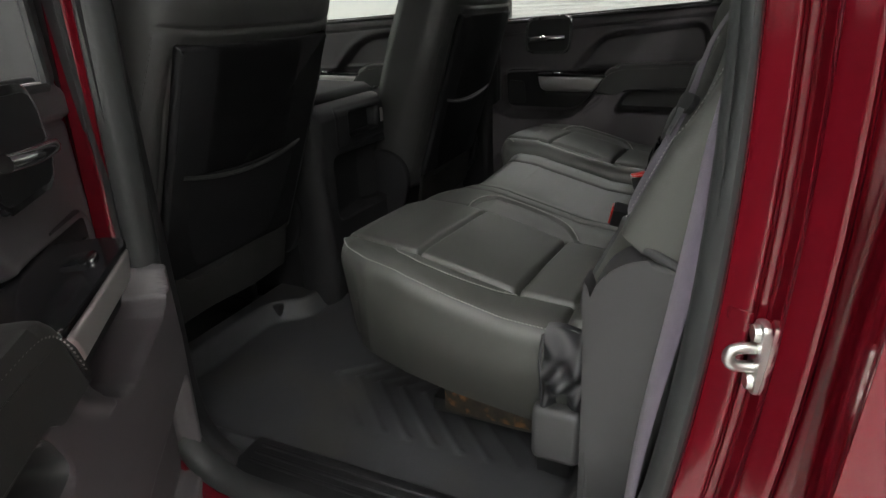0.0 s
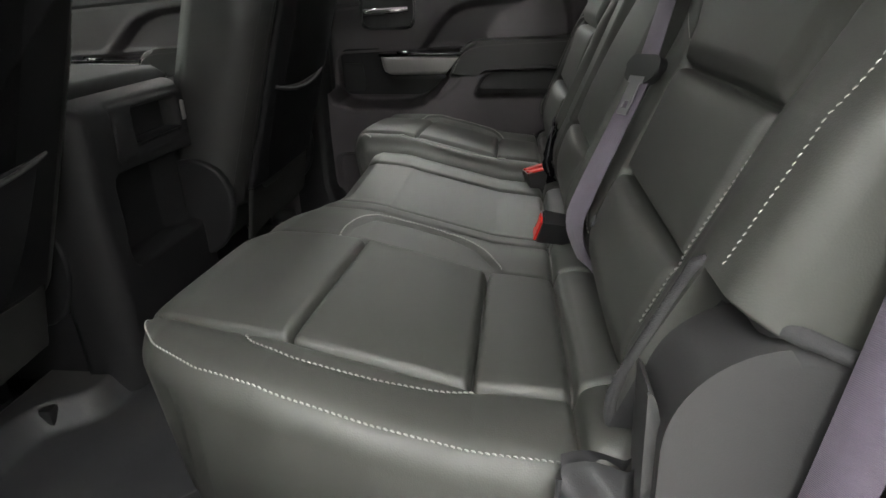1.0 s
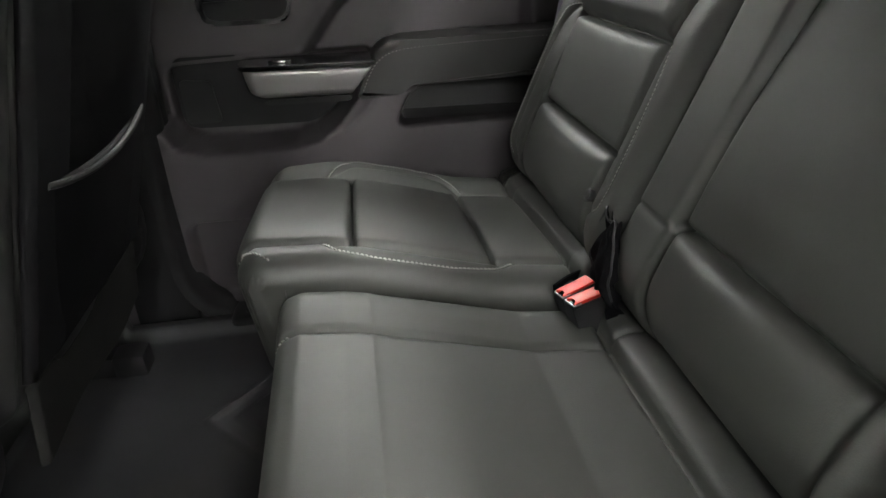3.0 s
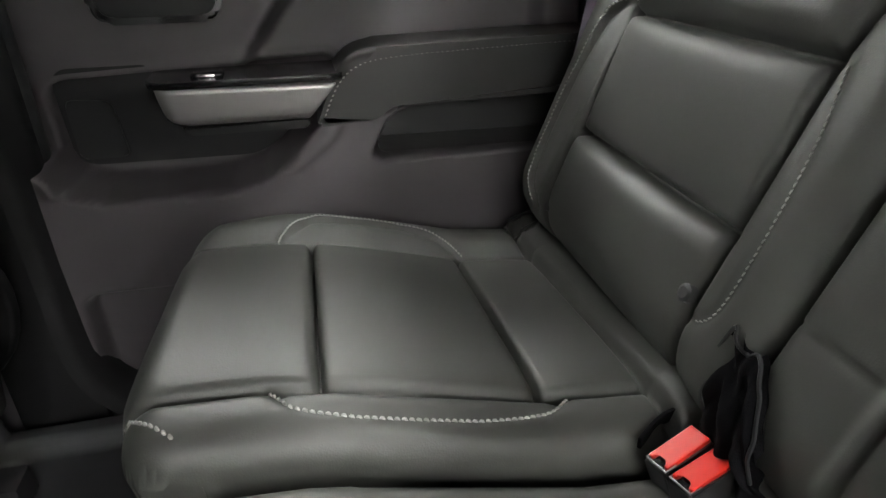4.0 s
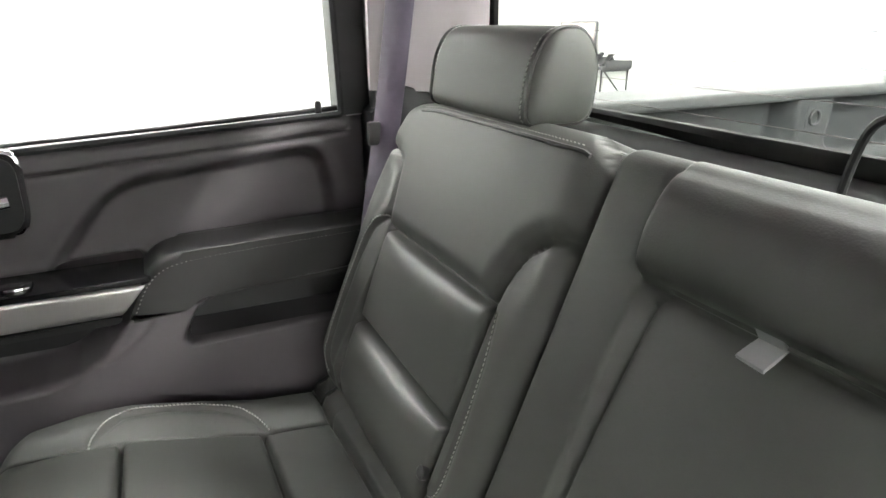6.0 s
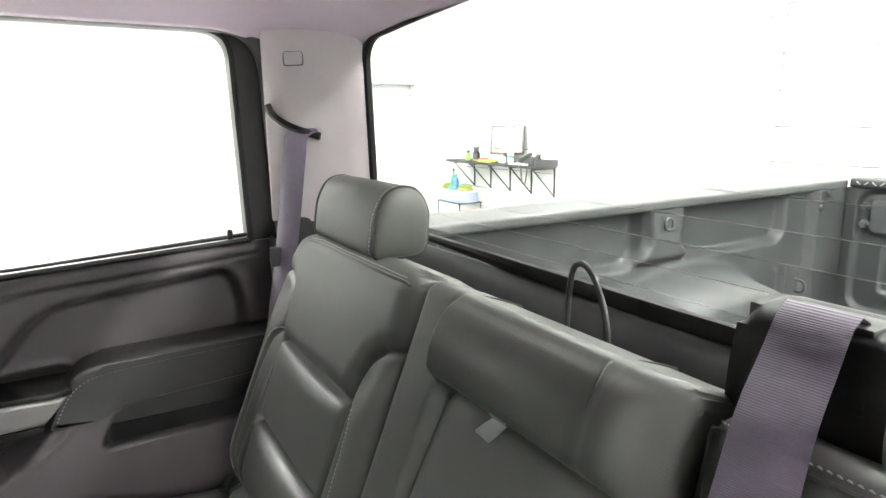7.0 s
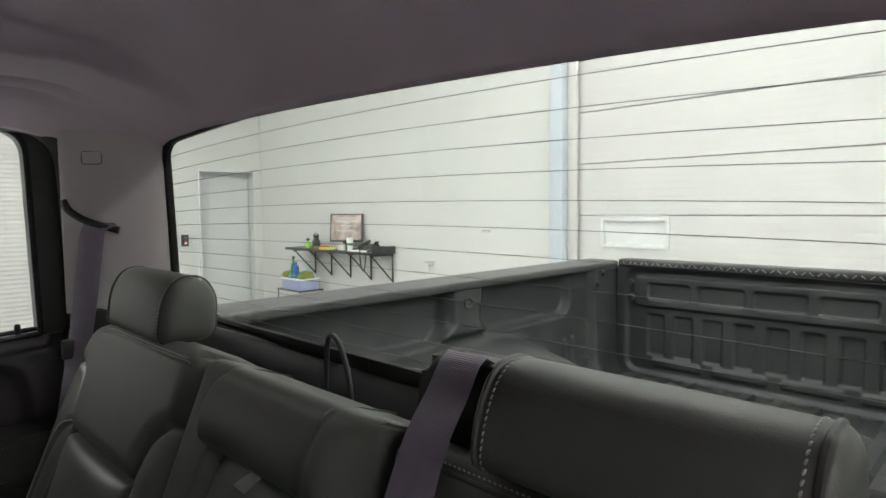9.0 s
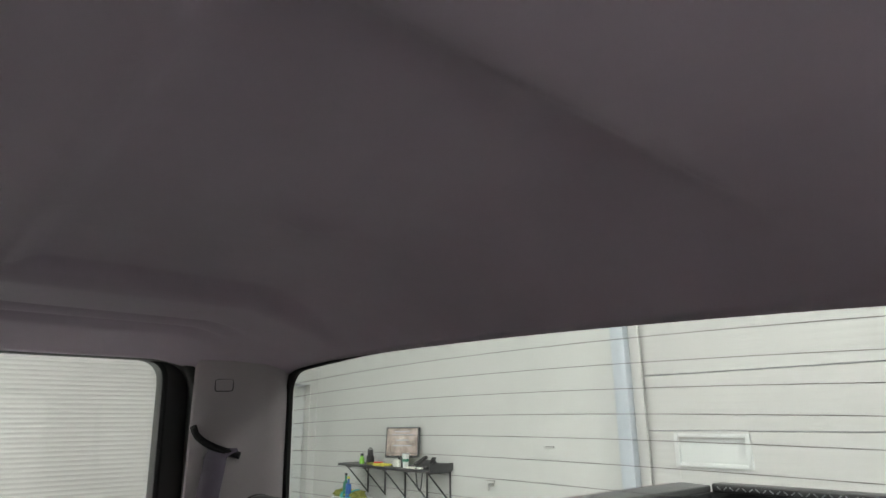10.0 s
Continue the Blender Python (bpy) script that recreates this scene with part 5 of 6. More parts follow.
ids = np.arange(U.size).reshape(U.shape)
quads = np.stack([ids[:-1, :-1], ids[1:, :-1], ids[1:, 1:], ids[:-1, 1:]], -1).reshape(-1, 4)
link_mesh("gusset", np.vstack([gus, gus + np.array([0.002, 0.002, 0.0])]), list(quads) + [tuple(q + U.size) for q in quads[:, ::-1]], SKIRT, b60, "black cloth gusset under the backrest corner")
stitches("stitching", [backn.at(0.2265, 0.03 + 0.13 * k / 9, 0.0056) for k in range(10)], b60, (-1, -0.3, 0.3), length=0.003, gap=0.002, r=0.0006).data.materials[0] = VINYL_DIM_LEATHER


def middle(a, b):
    h = -0.042 * np.clip(1 - b / 0.075, 0, 1) ** 2
    field = fillet([(-0.130, 0.004), (0.130, 0.004), (0.130, 0.386), (-0.130, 0.386)], 0.025)
    ins = inside_dist(a, b, field)
    h = h - (0.010 + 0.012 * np.clip((b - 0.20) / 0.18, 0, 1) ** 2) * ease(ins + 0.002, 0.005)
    h = h + 0.016 * np.clip(1 - ((b - 0.428) / 0.044) ** 2, 0, 1) ** 0.7 * ease(-a - 0.131, 0.010) * ease(a - 0.124, 0.036)
    t = np.clip(1 - (a / 0.130) ** 2, 0, 1) ** 0.5
    low = np.clip(b / 0.134, 0, 1)
    h = h + np.where(b < 0.134, 0.020 * t * low ** 0.8 * (1 - low ** 14), 0.007 * t * np.clip((b - 0.134) / 0.05, 0, 1)) * (ins < 0)
    h = h + groove(ins, 0.0045, 0.012) + groove(np.hypot(b - 0.134, np.maximum(0, np.abs(a) - 0.13)), 0.0042, 0.015) + groove(b - 0.126, 0.003, 0.003) * (np.abs(a) > 0.135)
    h = h + 0.010 * ease(-a - 0.132, 0.010) * ease(a - 0.128, 0.030) * ease(0.392 - b, 0.012)
    h = h + (groove(a + 0.140, 0.003, 0.004) + groove(a - 0.090, 0.003, 0.004)) * (b > 0.392)
    return h


mmid = back_frame(0.003)
backm = Pad((-0.213, 0.152), (0.0, 0.484), 0.125, 0.020, mmid, middle, 0.0050, (-0.13, 0.13), (0.134, 0.386))
bmid = backm.build("backrest", LEATHER, bench, "black leather middle backrest with fold-down armrest field")
part("seam", tube(smooth_line([backm.at(-0.140, 0.395, 0.0005), backm.at(-0.140, 0.43, 0.0005), backm.at(-0.138, 0.460, 0.0005), backm.at(-0.138, 0.478, 0.0005), backm.m @ Vector((-0.138, 0.4845, -0.045)), backm.m @ Vector((-0.138, 0.4845, -0.09))], 0.008), 0.0011, 6), VINYL_DIM_LEATHER, bmid)
part("seam", tube(smooth_line([backm.at(0.090, 0.395, 0.0005), backm.at(0.090, 0.43, 0.0005), backm.at(0.088, 0.460, 0.0005), backm.at(0.084, 0.478, 0.0005), backm.m @ Vector((0.080, 0.4845, -0.045)), backm.m @ Vector((0.076, 0.4845, -0.09))], 0.008), 0.0011, 6), VINYL_DIM_LEATHER, bmid)
# added filler block, mostly hidden, stops light leaking between the backrests
part("back_frame", rbox(-0.240, -0.185, 0.05, 0.462, -0.115, -0.034, 0.006, m=mmid), PLASTIC_DARK, bench, "dark filler block added behind the gap between the backrests")
tag = ribbon([backm.at(-0.022, 0.392, -0.006), backm.at(-0.022, 0.383, 0.012), backm.at(-0.022, 0.374, 0.022), backm.at(-0.022, 0.362, 0.026)], 0.020, [(0, 1, 0), (0, 1, 0.1)], 0.0035)
part("pull_strap", tag, TAG, bmid, "short grey pull strap")


# ---- head restraints
def headrest(parent, y0, y1, drop=0.0):
    """A rounded block drawn out along y, its ends sewn on."""
    outline = fillet([(0.120, 0.772), (0.129, 0.836 - drop), (0.150, 0.869 - drop), (0.190, 0.871 - drop), (0.212, 0.840 - drop), (0.207, 0.772)], [0.020, 0.030, 0.024, 0.024, 0.030, 0.022], 7)
    c = Vector((0.168, 0.818))
    verts, faces = [], []
    w = y1 - y0
    stops = [(0.0, 0.25), (0.001, 0.50), (0.003, 0.72), (0.006, 0.87), (0.009, 0.945), (0.0110, 0.975), (0.0125, 0.965), (0.0135, 0.955), (0.0145, 0.972), (0.0175, 0.998), (0.026, 1.006), (0.045, 1.012)]
    stops = [(y0 + d, q) for d, q in stops] + [(y0 + w * k / 8, 1.018) for k in range(3, 6)] + [(y1 - d, q) for d, q in reversed(stops)]
    n = len(outline)
    for y, q in stops:
        yy = y
        verts += [(c.x + (p[0] - c.x) * q, yy, c.y + (p[1] - c.y) * q) for p in outline]
    for k in range(len(stops) - 1):
        faces += [(k * n + i, k * n + (i + 1) % n, (k + 1) * n + (i + 1) % n, (k + 1) * n + i) for i in range(n)]
    faces += [tuple(range(n)), tuple(range((len(stops) - 1) * n, len(stops) * n))]
    hr = link_mesh("headrest", verts, faces, LEATHER, parent, "black leather head restraint with sewn ends")
    for y in (y0 + 0.0205, y1 - 0.0205):
        ring = [(c.x + (p[0] - c.x) * 1.008, y, c.y + (p[1] - c.y) * 1.008) for p in outline if p[1] > 0.775]
        k = max(range(len(ring) - 1), key=lambda i: (Vector(ring[i + 1]) - Vector(ring[i])).length)
        ring = ring[k + 1:] + ring[:k + 1] if (Vector(ring[0]) - Vector(ring[-1])).length < 0.05 else ring
        stitches("stitching", ring, hr, (-0.4, 0, 1), length=0.0040, gap=0.0014, r=0.00065)
    for y in (y0 + 0.0130, y1 - 0.0130):
        part("piping", tube([(c.x + (p[0] - c.x) * 0.985, y, c.y + (p[1] - c.y) * 0.985) for p in outline], 0.0026, 6, closed=True), VINYL_DIM_LEATHER, hr)
    for e in (-0.055, 0.055):
        part("post", tube([(0.168, (y0 + y1) / 2 + e, 0.70), (0.168, (y0 + y1) / 2 + e, 0.79)], 0.006, 10), CHROME, hr)
    return hr


headrest(seat40, 0.330, 0.582)
headrest(bench, -0.500, -0.256, 0.020)

# ---- belt tower on the back of the bench, middle belt
tower = part("belt_tower", slab(fillet([(0.190, 0.60), (0.190, 0.776), (0.200, 0.822), (0.256, 0.826), (0.264, 0.60)], [0.01, 0.03, 0.012, 0.012, 0.01], 4), -0.252, -0.136, "xzy", 0.016, 5), PLASTIC_CONSOLE, bench, "black plastic belt tower")
part("belt_mouth", rbox(0.206, 0.236, -0.220, -0.160, 0.818, 0.8262, 0.002), PLASTIC_DARK, tower)


def belt(name, label, path, width_dirs, w=0.047, at=(0, 0, 0)):
    b = thing(name, label, "seat belt", at)
    part("webbing", ribbon(path, w, width_dirs, 0.0016), WEBBING, b, "purple-grey woven webbing", angle=60)
    return b


mb = belt("seat_belt", "purple-grey middle seat belt hanging from its tower", [(0.222, -0.190, 0.818), (0.210, -0.190, 0.832), (0.196, -0.190, 0.829), (0.174, -0.193, 0.803), (0.146, -0.199, 0.778), (0.123, -0.205, 0.748), (0.092, -0.213, 0.690), (0.064, -0.224, 0.588), (0.033, -0.230, 0.510), (-0.002, -0.236, 0.425), (-0.014, -0.240, 0.380), (0.002, -0.241, 0.330), (0.030, -0.242, 0.285)],
          [(0.02, 1, 0.02), (-0.55, 1, 0.0)], at=(0.05, -0.22, 0.33))
tg = Matrix.Translation((0.0575, -0.226, 0.572)) @ Matrix.Rotation(radians(18), 4, "Z") @ Matrix.Rotation(radians(24), 4, "Y") @ Matrix.Rotation(radians(-4), 4, "X")
part("tongue_grip", slab(fillet([(-0.022, -0.002), (0.024, -0.002), (0.040, 0.012), (0.038, 0.026), (0.028, 0.034), (-0.028, 0.034), (-0.038, 0.026), (-0.040, 0.012)], 0.007), -0.005, 0.006, "yzx", 0.003, 3, m=tg), PLASTIC_DARK, mb, "black plastic belt tongue grip")
ton = bmesh.new()
for y0, y1, z0, z1 in ((-0.0125, -0.006, -0.040, -0.024), (0.006, 0.0125, -0.040, -0.024), (-0.0125, 0.0125, -0.045, -0.036), (-0.0125, 0.0125, -0.027, 0.004), (-0.018, 0.018, -0.003, 0.006)):
    rbox(-0.0055, -0.0030, y0, y1, z0, z1, 0.0006, 1, bm=ton, m=tg)
part("tongue", ton, TONGUE, mb, "bright steel belt tongue")

# ---- outer belts
fb = belt("seat_belt", "purple-grey outboard seat belt at the corner post", [(0.180, 0.715, 0.955), (0.150, 0.722, 0.938), (0.142, 0.720, 0.900), (0.128, 0.722, 0.80), (0.112, 0.722, 0.70), (0.085, 0.724, 0.55), (0.055, 0.724, 0.38), (0.040, 0.722, 0.30)],
          [(0.70, -0.70, -0.1), (0.55, -0.8, 0)], at=(0.1, 0.72, 0.3))
part("anchor", rbox(0.088, 0.112, 0.728, 0.742, 0.690, 0.728, 0.005), PLASTIC, fb)
nb = belt("seat_belt", "purple-grey outboard seat belt along the corner post", [(0.182, -0.722, 0.955), (0.172, -0.735, 0.90), (0.147, -0.738, 0.75), (0.126, -0.739, 0.63), (0.118, -0.739, 0.555), (0.104, -0.739, 0.44), (0.080, -0.740, 0.25), (0.066, -0.742, 0.05)],
          [(0.80, -0.50, 0.0), (0.25, -0.97, 0.0), (0.36, -0.93, 0.0), (0.36, -0.93, 0.0)], w=0.038, at=(0.09, -0.73, 0.05))
part("anchor", rbox(0.044, 0.088, -0.762, -0.722, 0.030, 0.09, 0.006), PLASTIC_DARK, nb)


# ---- buckles: the front face with its button stands at a = 0, the body runs to a = 0.062
def buckle_body(b, m2, wide=0.030, high=0.050):
    ol = fillet([(0.0, -high / 2), (0.050, -high / 2 + 0.1 * high), (0.062, -high / 2 + 0.25 * high), (0.060, high * 0.36), (0.0, high / 2)], [0.003, 0.01, 0.01, 0.008, 0.003], 5)
    body = part("housing", slab(ol, -wide / 2, wide / 2, "xzy", 0.0035, 3, m=m2), PLASTIC_DARK, b, "black buckle housing", angle=60)
    w, h = wide / 2 - 0.0014, high / 2 - 0.002
    part("release_button", slab(fillet([(-w, -h), (w, -h), (w, h - 0.002), (w * 0.6, h - 0.002), (w * 0.45, h - 0.008), (-w * 0.45, h - 0.008), (-w * 0.6, h - 0.002), (-w, h - 0.002)], 0.0015, 3), -0.0034, 0.001, "yzx", 0.0012, 2, m=m2), BUCKLE_RED, body, "glossy red release button")
    part("slot", rbox(-0.0012, 0.0005, -w * 0.5, w * 0.5, h - 0.0085, h, 0.0006, 1, m=m2), GLOSS_BLACK, body, "black tongue slot")
    part("slot_rim", tube([m2 @ Vector((-0.0012, y, z)) for y, z in ((-w, h - 0.010), (-w, h), (w, h), (w, h - 0.010))], 0.0009, 6), TONGUE, body)
    return body


def along(front, back, up):
    """A frame at front that looks back along the buckle's body."""
    f, k = Vector(front), Vector(back)
    x = (k - f).normalized()
    z = (Vector(up) - x * x.dot(Vector(up))).normalized()
    y = z.cross(x)
    return Matrix(((x.x, y.x, z.x, f.x), (x.y, y.y, z.y, f.y), (x.z, y.z, z.z, f.z), (0, 0, 0, 1)))


bk = thing("belt_buckle", "black buckle with a red button facing forward", "seat belt buckle", (-0.03, -0.175, 0.33))
nearm = along((-0.060, -0.176, 0.354), (-0.012, -0.171, 0.345), (0.05, 0.84, 0.50))
buckle_body(bk, nearm, 0.048, 0.026)
part("stalk", ribbon([nearm @ Vector((0.055, 0, -0.006)), nearm @ Vector((0.080, 0, -0.018)), nearm @ Vector((0.095, 0, -0.05))], 0.026, [(0, 1, 0), (0, 1, 0)], 0.004), CLOTH, bk)
bk = thing("belt_buckle", "pair of black buckles with red buttons between the seats", "seat belt buckle", (-0.05, 0.208, 0.29))
for yy in (0.2195, 0.1965):
    fm = along((-0.055 + 0.25 * (0.208 - yy), yy, 0.333), (-0.040, yy - 0.004, 0.262), (-1.0, -0.22, 0.12))
    buckle_body(bk, fm, 0.0222, 0.050)
part("stalk", rbox(-0.058, -0.012, 0.186, 0.232, 0.240, 0.292, 0.006), CLOTH_BLACK, bk)

gap = thing("gap_cover", "crumpled dark cloth cover between the backrests", "cloth", (0.0, 0.212, 0.32))
U, V = np.meshgrid(np.linspace(0, 1, 40), np.linspace(0, 1, 44), indexing="ij")
top = np.interp(U, [0, 0.07, 0.16, 0.30, 0.42, 0.55, 0.68, 0.85, 1], [0.392, 0.421, 0.430, 0.417, 0.414, 0.424, 0.420, 0.400, 0.372])
gz = 0.300 + (top - 0.300) * V
gy = 0.246 - 0.064 * U - (1 - V) * (0.028 - 0.018 * U)
gx = np.maximum(-0.0155 + (gz - 0.4266) * 0.404, -0.045) + 0.024 * (1 - V) - 0.010 * np.clip(1 - (2 * U - 1) ** 2, 0, 1) ** 0.5 + 0.004
gx = gx - 0.0045 * np.sin(U * 15 + 3 * V) * (1 - 0.5 * V) - 0.003 * np.sin(V * 19 + 6 * U) + 0.012 * np.exp(-((U - 0.36) / 0.10) ** 2) * V ** 3
ids = np.arange(U.size).reshape(U.shape)
quads = np.stack([ids[:-1, :-1], ids[1:, :-1], ids[1:, 1:], ids[:-1, 1:]], -1).reshape(-1, 4)
fr_ = np.stack([gx, gy, gz], -1)
link_mesh("cloth", np.vstack([fr_.reshape(-1, 3), fr_.reshape(-1, 3) + np.array([0.008, 0, -0.002])]), list(quads) + [tuple(q + U.size) for q in quads[:, ::-1]], CLOTH_BLACK, gap)
part("hem", tube(smooth_line([tuple(fr_[i, k]) for i, k in [(0, 16), (0, 24), (0, 32), (0, 38)] + [(i, 43) for i in range(0, 40, 3)] + [(39, 34), (39, 20)]], 0.004), 0.0016, 6), SKIRT, gap, "sewn edge of the cloth")
part("cloth_flap", ribbon([(-0.075, 0.245, 0.318), (-0.045, 0.262, 0.322), (-0.012, 0.262, 0.330)], 0.012, [(0, 0, 1), (0, 0, 1)], 0.003), CLOTH_BLACK, gap)

# ---- fittings at the outer ends of the bench
cov = thing("wheel_cover", "charcoal plastic cover with a rounded top beside the bench", "trim cover", (0.05, -0.68, 0.0))
ol = [(0.010, 0.02), (0.008, 0.20), (0.003, 0.33)] + [(0.075 - 0.074 * math.cos(k * math.pi / 28), 0.408 + 0.080 * math.sin(k * math.pi / 28)) for k in range(0, 15)] + [(0.120, 0.482), (0.160, 0.468), (0.160, 0.02)]
part("shell", slab(ol, -0.716, -0.612, "xzy", 0.011, 5), PLASTIC, cov, angle=60)
rib = slab(fillet([(0.000, 0.03), (-0.003, 0.30), (-0.008, 0.446), (-0.002, 0.438), (0.008, 0.400), (0.012, 0.03)], [0.003, 0.05, 0.002, 0.006, 0.02, 0.003]), -0.704, -0.664, "xzy", 0.0025, 2)
part("front_fin", rib, PLASTIC, cov, "upright edge of the charcoal cover", angle=60)
part("floor_flange", rbox(-0.020, 0.155, -0.735, -0.640, 0.004, 0.060, 0.012, 3), PLASTIC, cov)
blk = thing("seat_foot_cover", "small charcoal plastic cover on the seat foot", "trim cover", (-0.03, -0.66, 0.0))
part("shell", rbox(-0.074, -0.002, -0.700, -0.60, 0.145, 0.236, 0.012, 4), PLASTIC, blk)
fl = thing("seat_skirt", "crumpled dark cloth skirt at the end of the bench", "cloth", (-0.03, -0.66, 0.30))
xs, zs = np.linspace(-0.058, 0.008, 28), np.linspace(0.228, 0.360, 38)
X, Z = np.meshgrid(xs, zs, indexing="ij")
Yw = -0.682 - 0.007 * np.sin(X * 150 + 4 * np.sin(Z * 34)) * np.clip((0.36 - Z) / 0.05, 0, 1) - 0.005 * np.sin(Z * 110 + X * 90) - 0.014 * np.clip(1 - ((Z - 0.30) / 0.055) ** 2, 0, 1) + 0.02 * np.clip((X + 0.01) / 0.02, 0, 1)
ids = np.arange(X.size).reshape(X.shape)
quads = np.stack([ids[:-1, :-1], ids[1:, :-1], ids[1:, 1:], ids[:-1, 1:]], -1).reshape(-1, 4)
fr_, bk_ = np.stack([X, Yw, Z], -1).reshape(-1, 3), np.stack([X, Yw + 0.012, Z], -1).reshape(-1, 3)
link_mesh("cloth", np.vstack([fr_, bk_]), list(quads) + [tuple(q + X.size) for q in quads[:, ::-1]], SKIRT, fl)
part("hem", tube(smooth_line([(-0.060, -0.688, 0.352), (-0.061, -0.700, 0.320), (-0.058, -0.702, 0.280), (-0.060, -0.690, 0.236)], 0.005), 0.0026, 6), SKIRT, fl, "sewn edge of the skirt")
cs = thing("camouflage_case", "flat case in rusty camouflage pattern under the bench", "case", (-0.22, -0.52, 0.0))
part("shell", rbox(-0.262, -0.098, -0.592, -0.40, 0.102, 0.165, 0.006, 2), CAMO, cs)
part("shelf", rbox(-0.30, -0.02, -0.56, 0.60, 0.07, 0.100, 0.004), PLASTIC_DARK, bench, "black under-seat bracket plate")
for y in (-0.55, -0.05, 0.40, 0.60):
    part("foot", rbox(-0.10, -0.04, y - 0.02, y + 0.02, -0.01, 0.24, 0.004), PLASTIC_DARK, bench if y < 0.2 else seat40)
lp = thing("strap_loop", "thin black strap loop behind the middle seat", "strap", (0.22, 0.04, 0.72))
part("loop", tube(smooth_line([(0.236, 0.082, 0.700), (0.234, 0.081, 0.75), (0.228, 0.068, 0.802), (0.222, 0.045, 0.813), (0.218, 0.022, 0.795), (0.214, 0.004, 0.757), (0.212, 0.000, 0.700)], 0.006), 0.0034, 8), RUBBER, lp)


# ---------------------------------------------------------------- front seats and console
def front_seat(yc, xb, tilt, label):
    s = thing("front_seat", label, "car seat", (xb - 0.25, yc, 0.0), group="front seats")
    t = radians(tilt)
    mm = Matrix(((0, math.sin(t), math.cos(t), xb), (1, 0, 0, yc), (0, math.cos(t), -math.sin(t), 0.20), (0, 0, 0, 1)))

    def sheet(a, b):
        pan = fillet([(-0.205, -0.01), (0.205, -0.01), (0.212, 0.565), (-0.212, 0.565)], 0.02)
        ins = inside_dist(a, b, pan)
        h = -0.006 * ease(ins + 0.004, 0.012) + groove(ins, 0.004, 0.005)
        return h - 0.05 * np.clip((np.abs(a) - 0.12) / 0.16, 0, 1) ** 2 + groove(b - 0.585, 0.004, 0.004) * (np.abs(a) < 0.24)

    def shape(a, b, h):
        return a * (1 - 0.10 * np.clip((b - 0.45) / 0.2, 0, 1)), b, np.where(h < -0.10, h - 0.03 * (np.abs(a) > 0.2), h)
    p = Pad((-0.272, 0.272), (0.02, 0.66), 0.15, 0.045, mm, sheet, 0.012, (-0.205, 0.205), (0.585,), warp=shape)
    # darker leather than the cushion: the shade of the cab's front is in its colour
    back = p.build("backrest", VINYL_DIM_LEATHER, s, "black leather seat back, darkened as if in shade")
    bp = Pad((-0.200, 0.200), (0.078, 0.560), 0.004, 0.004, mm, lambda a, b: -0.004 - 0.05 * np.clip((np.abs(a) - 0.12) / 0.16, 0, 1) ** 2, 0.02)
    bp.build("back_panel", VINYL_BACK, s, "matt black vinyl back panel")
    # map pocket with a slack hem, pale flap below it
    q = Pad((-0.170, 0.170), (0.085, 0.325), 0.004, 0.006, mm @ Matrix.Translation((0, 0, -0.006)), lambda a, b: 0.010 * np.clip(1 - (a / 0.17) ** 2, 0, 1) * np.clip(b / 0.3, 0, 1), 0.012,
            warp=lambda a, b, h: (a, b - 0.020 * np.clip((b - 0.2) / 0.12, 0, 1) * np.clip(1 - (a / 0.17) ** 2, 0, 1), h))
    po = q.build("map_pocket", VINYL_BACK, s, "black vinyl map pocket")
    hem = [q.at(a, 0.319, 0.002) for a in np.linspace(-0.168, 0.168, 15)]
    part("hem", tube(hem, 0.0042, 8), VINYL_DIM_LEATHER, po)
    f = Pad((-0.205, 0.205), (-0.045, 0.085), 0.006, 0.010, mm @ Matrix.Translation((0, 0, 0.004)) @ Matrix.Rotation(radians(-8), 4, "X"), lambda a, b: 0.004 * np.sin(a * 22), 0.014)
    f.build("lower_flap", FLAP, s, "grey carpet flap at the foot of the seat back")
    # hinge shields, cushion, base
    for sd in (-1, 1):
        oval = [(xb - 0.075 + 0.085 * math.cos(k * math.pi / 12), 0.285 + 0.088 * math.sin(k * math.pi / 12)) for k in range(24)]
        oval = [(x, z if z > 0.285 else 0.285 + (z - 0.285) * 1.5) for x, z in oval]
        y = yc + sd * 0.262
        part("hinge_shield", slab(oval, min(y, y + sd * 0.024), max(y, y + sd * 0.024), "xzy", 0.006, 3), PLASTIC_CONSOLE, s, "charcoal hinge shield", angle=60)
    cu = Pad((xb - 0.62, xb - 0.08), (yc - 0.262, yc + 0.262), 0.0, 0.05, Matrix.Identity(4), lambda a, b: 0.345 - 0.06 * np.clip((a - xb + 0.45) / 0.4, 0, 1) + 0.02 * ((b - yc) / 0.26) ** 2, 0.03, warp=lambda a, b, h: (a, b, np.maximum(h, 0.14)))
    cu.build("cushion", LEATHER, s)
    for sd in (-1, 1):
        bm = rbox(xb - 0.60, xb - 0.03, yc + sd * 0.19 - 0.02, yc + sd * 0.19 + 0.02, -0.01, 0.045, 0.004)
        rbox(xb - 0.08, xb - 0.02, yc + sd * 0.19 - 0.026, yc + sd * 0.19 + 0.026, 0.0, 0.048, 0.008, bm=bm)
        rbox(xb - 0.56, xb - 0.12, yc + sd * 0.19 - 0.012, yc + sd * 0.19 + 0.012, 0.045, 0.16, 0.003, bm=bm)
        part("seat_rail", bm, PLASTIC_DARK, s, "black steel seat rail")
    hm = mm @ Matrix.Translation((0, 0.70, -0.05))
    h = Pad((-0.14, 0.14), (0.0, 0.18), 0.09, 0.035, hm, lambda a, b: 0.01 * np.clip(1 - (a / 0.14) ** 2, 0, 1), 0.012)
    hr = h.build("headrest", LEATHER, s)
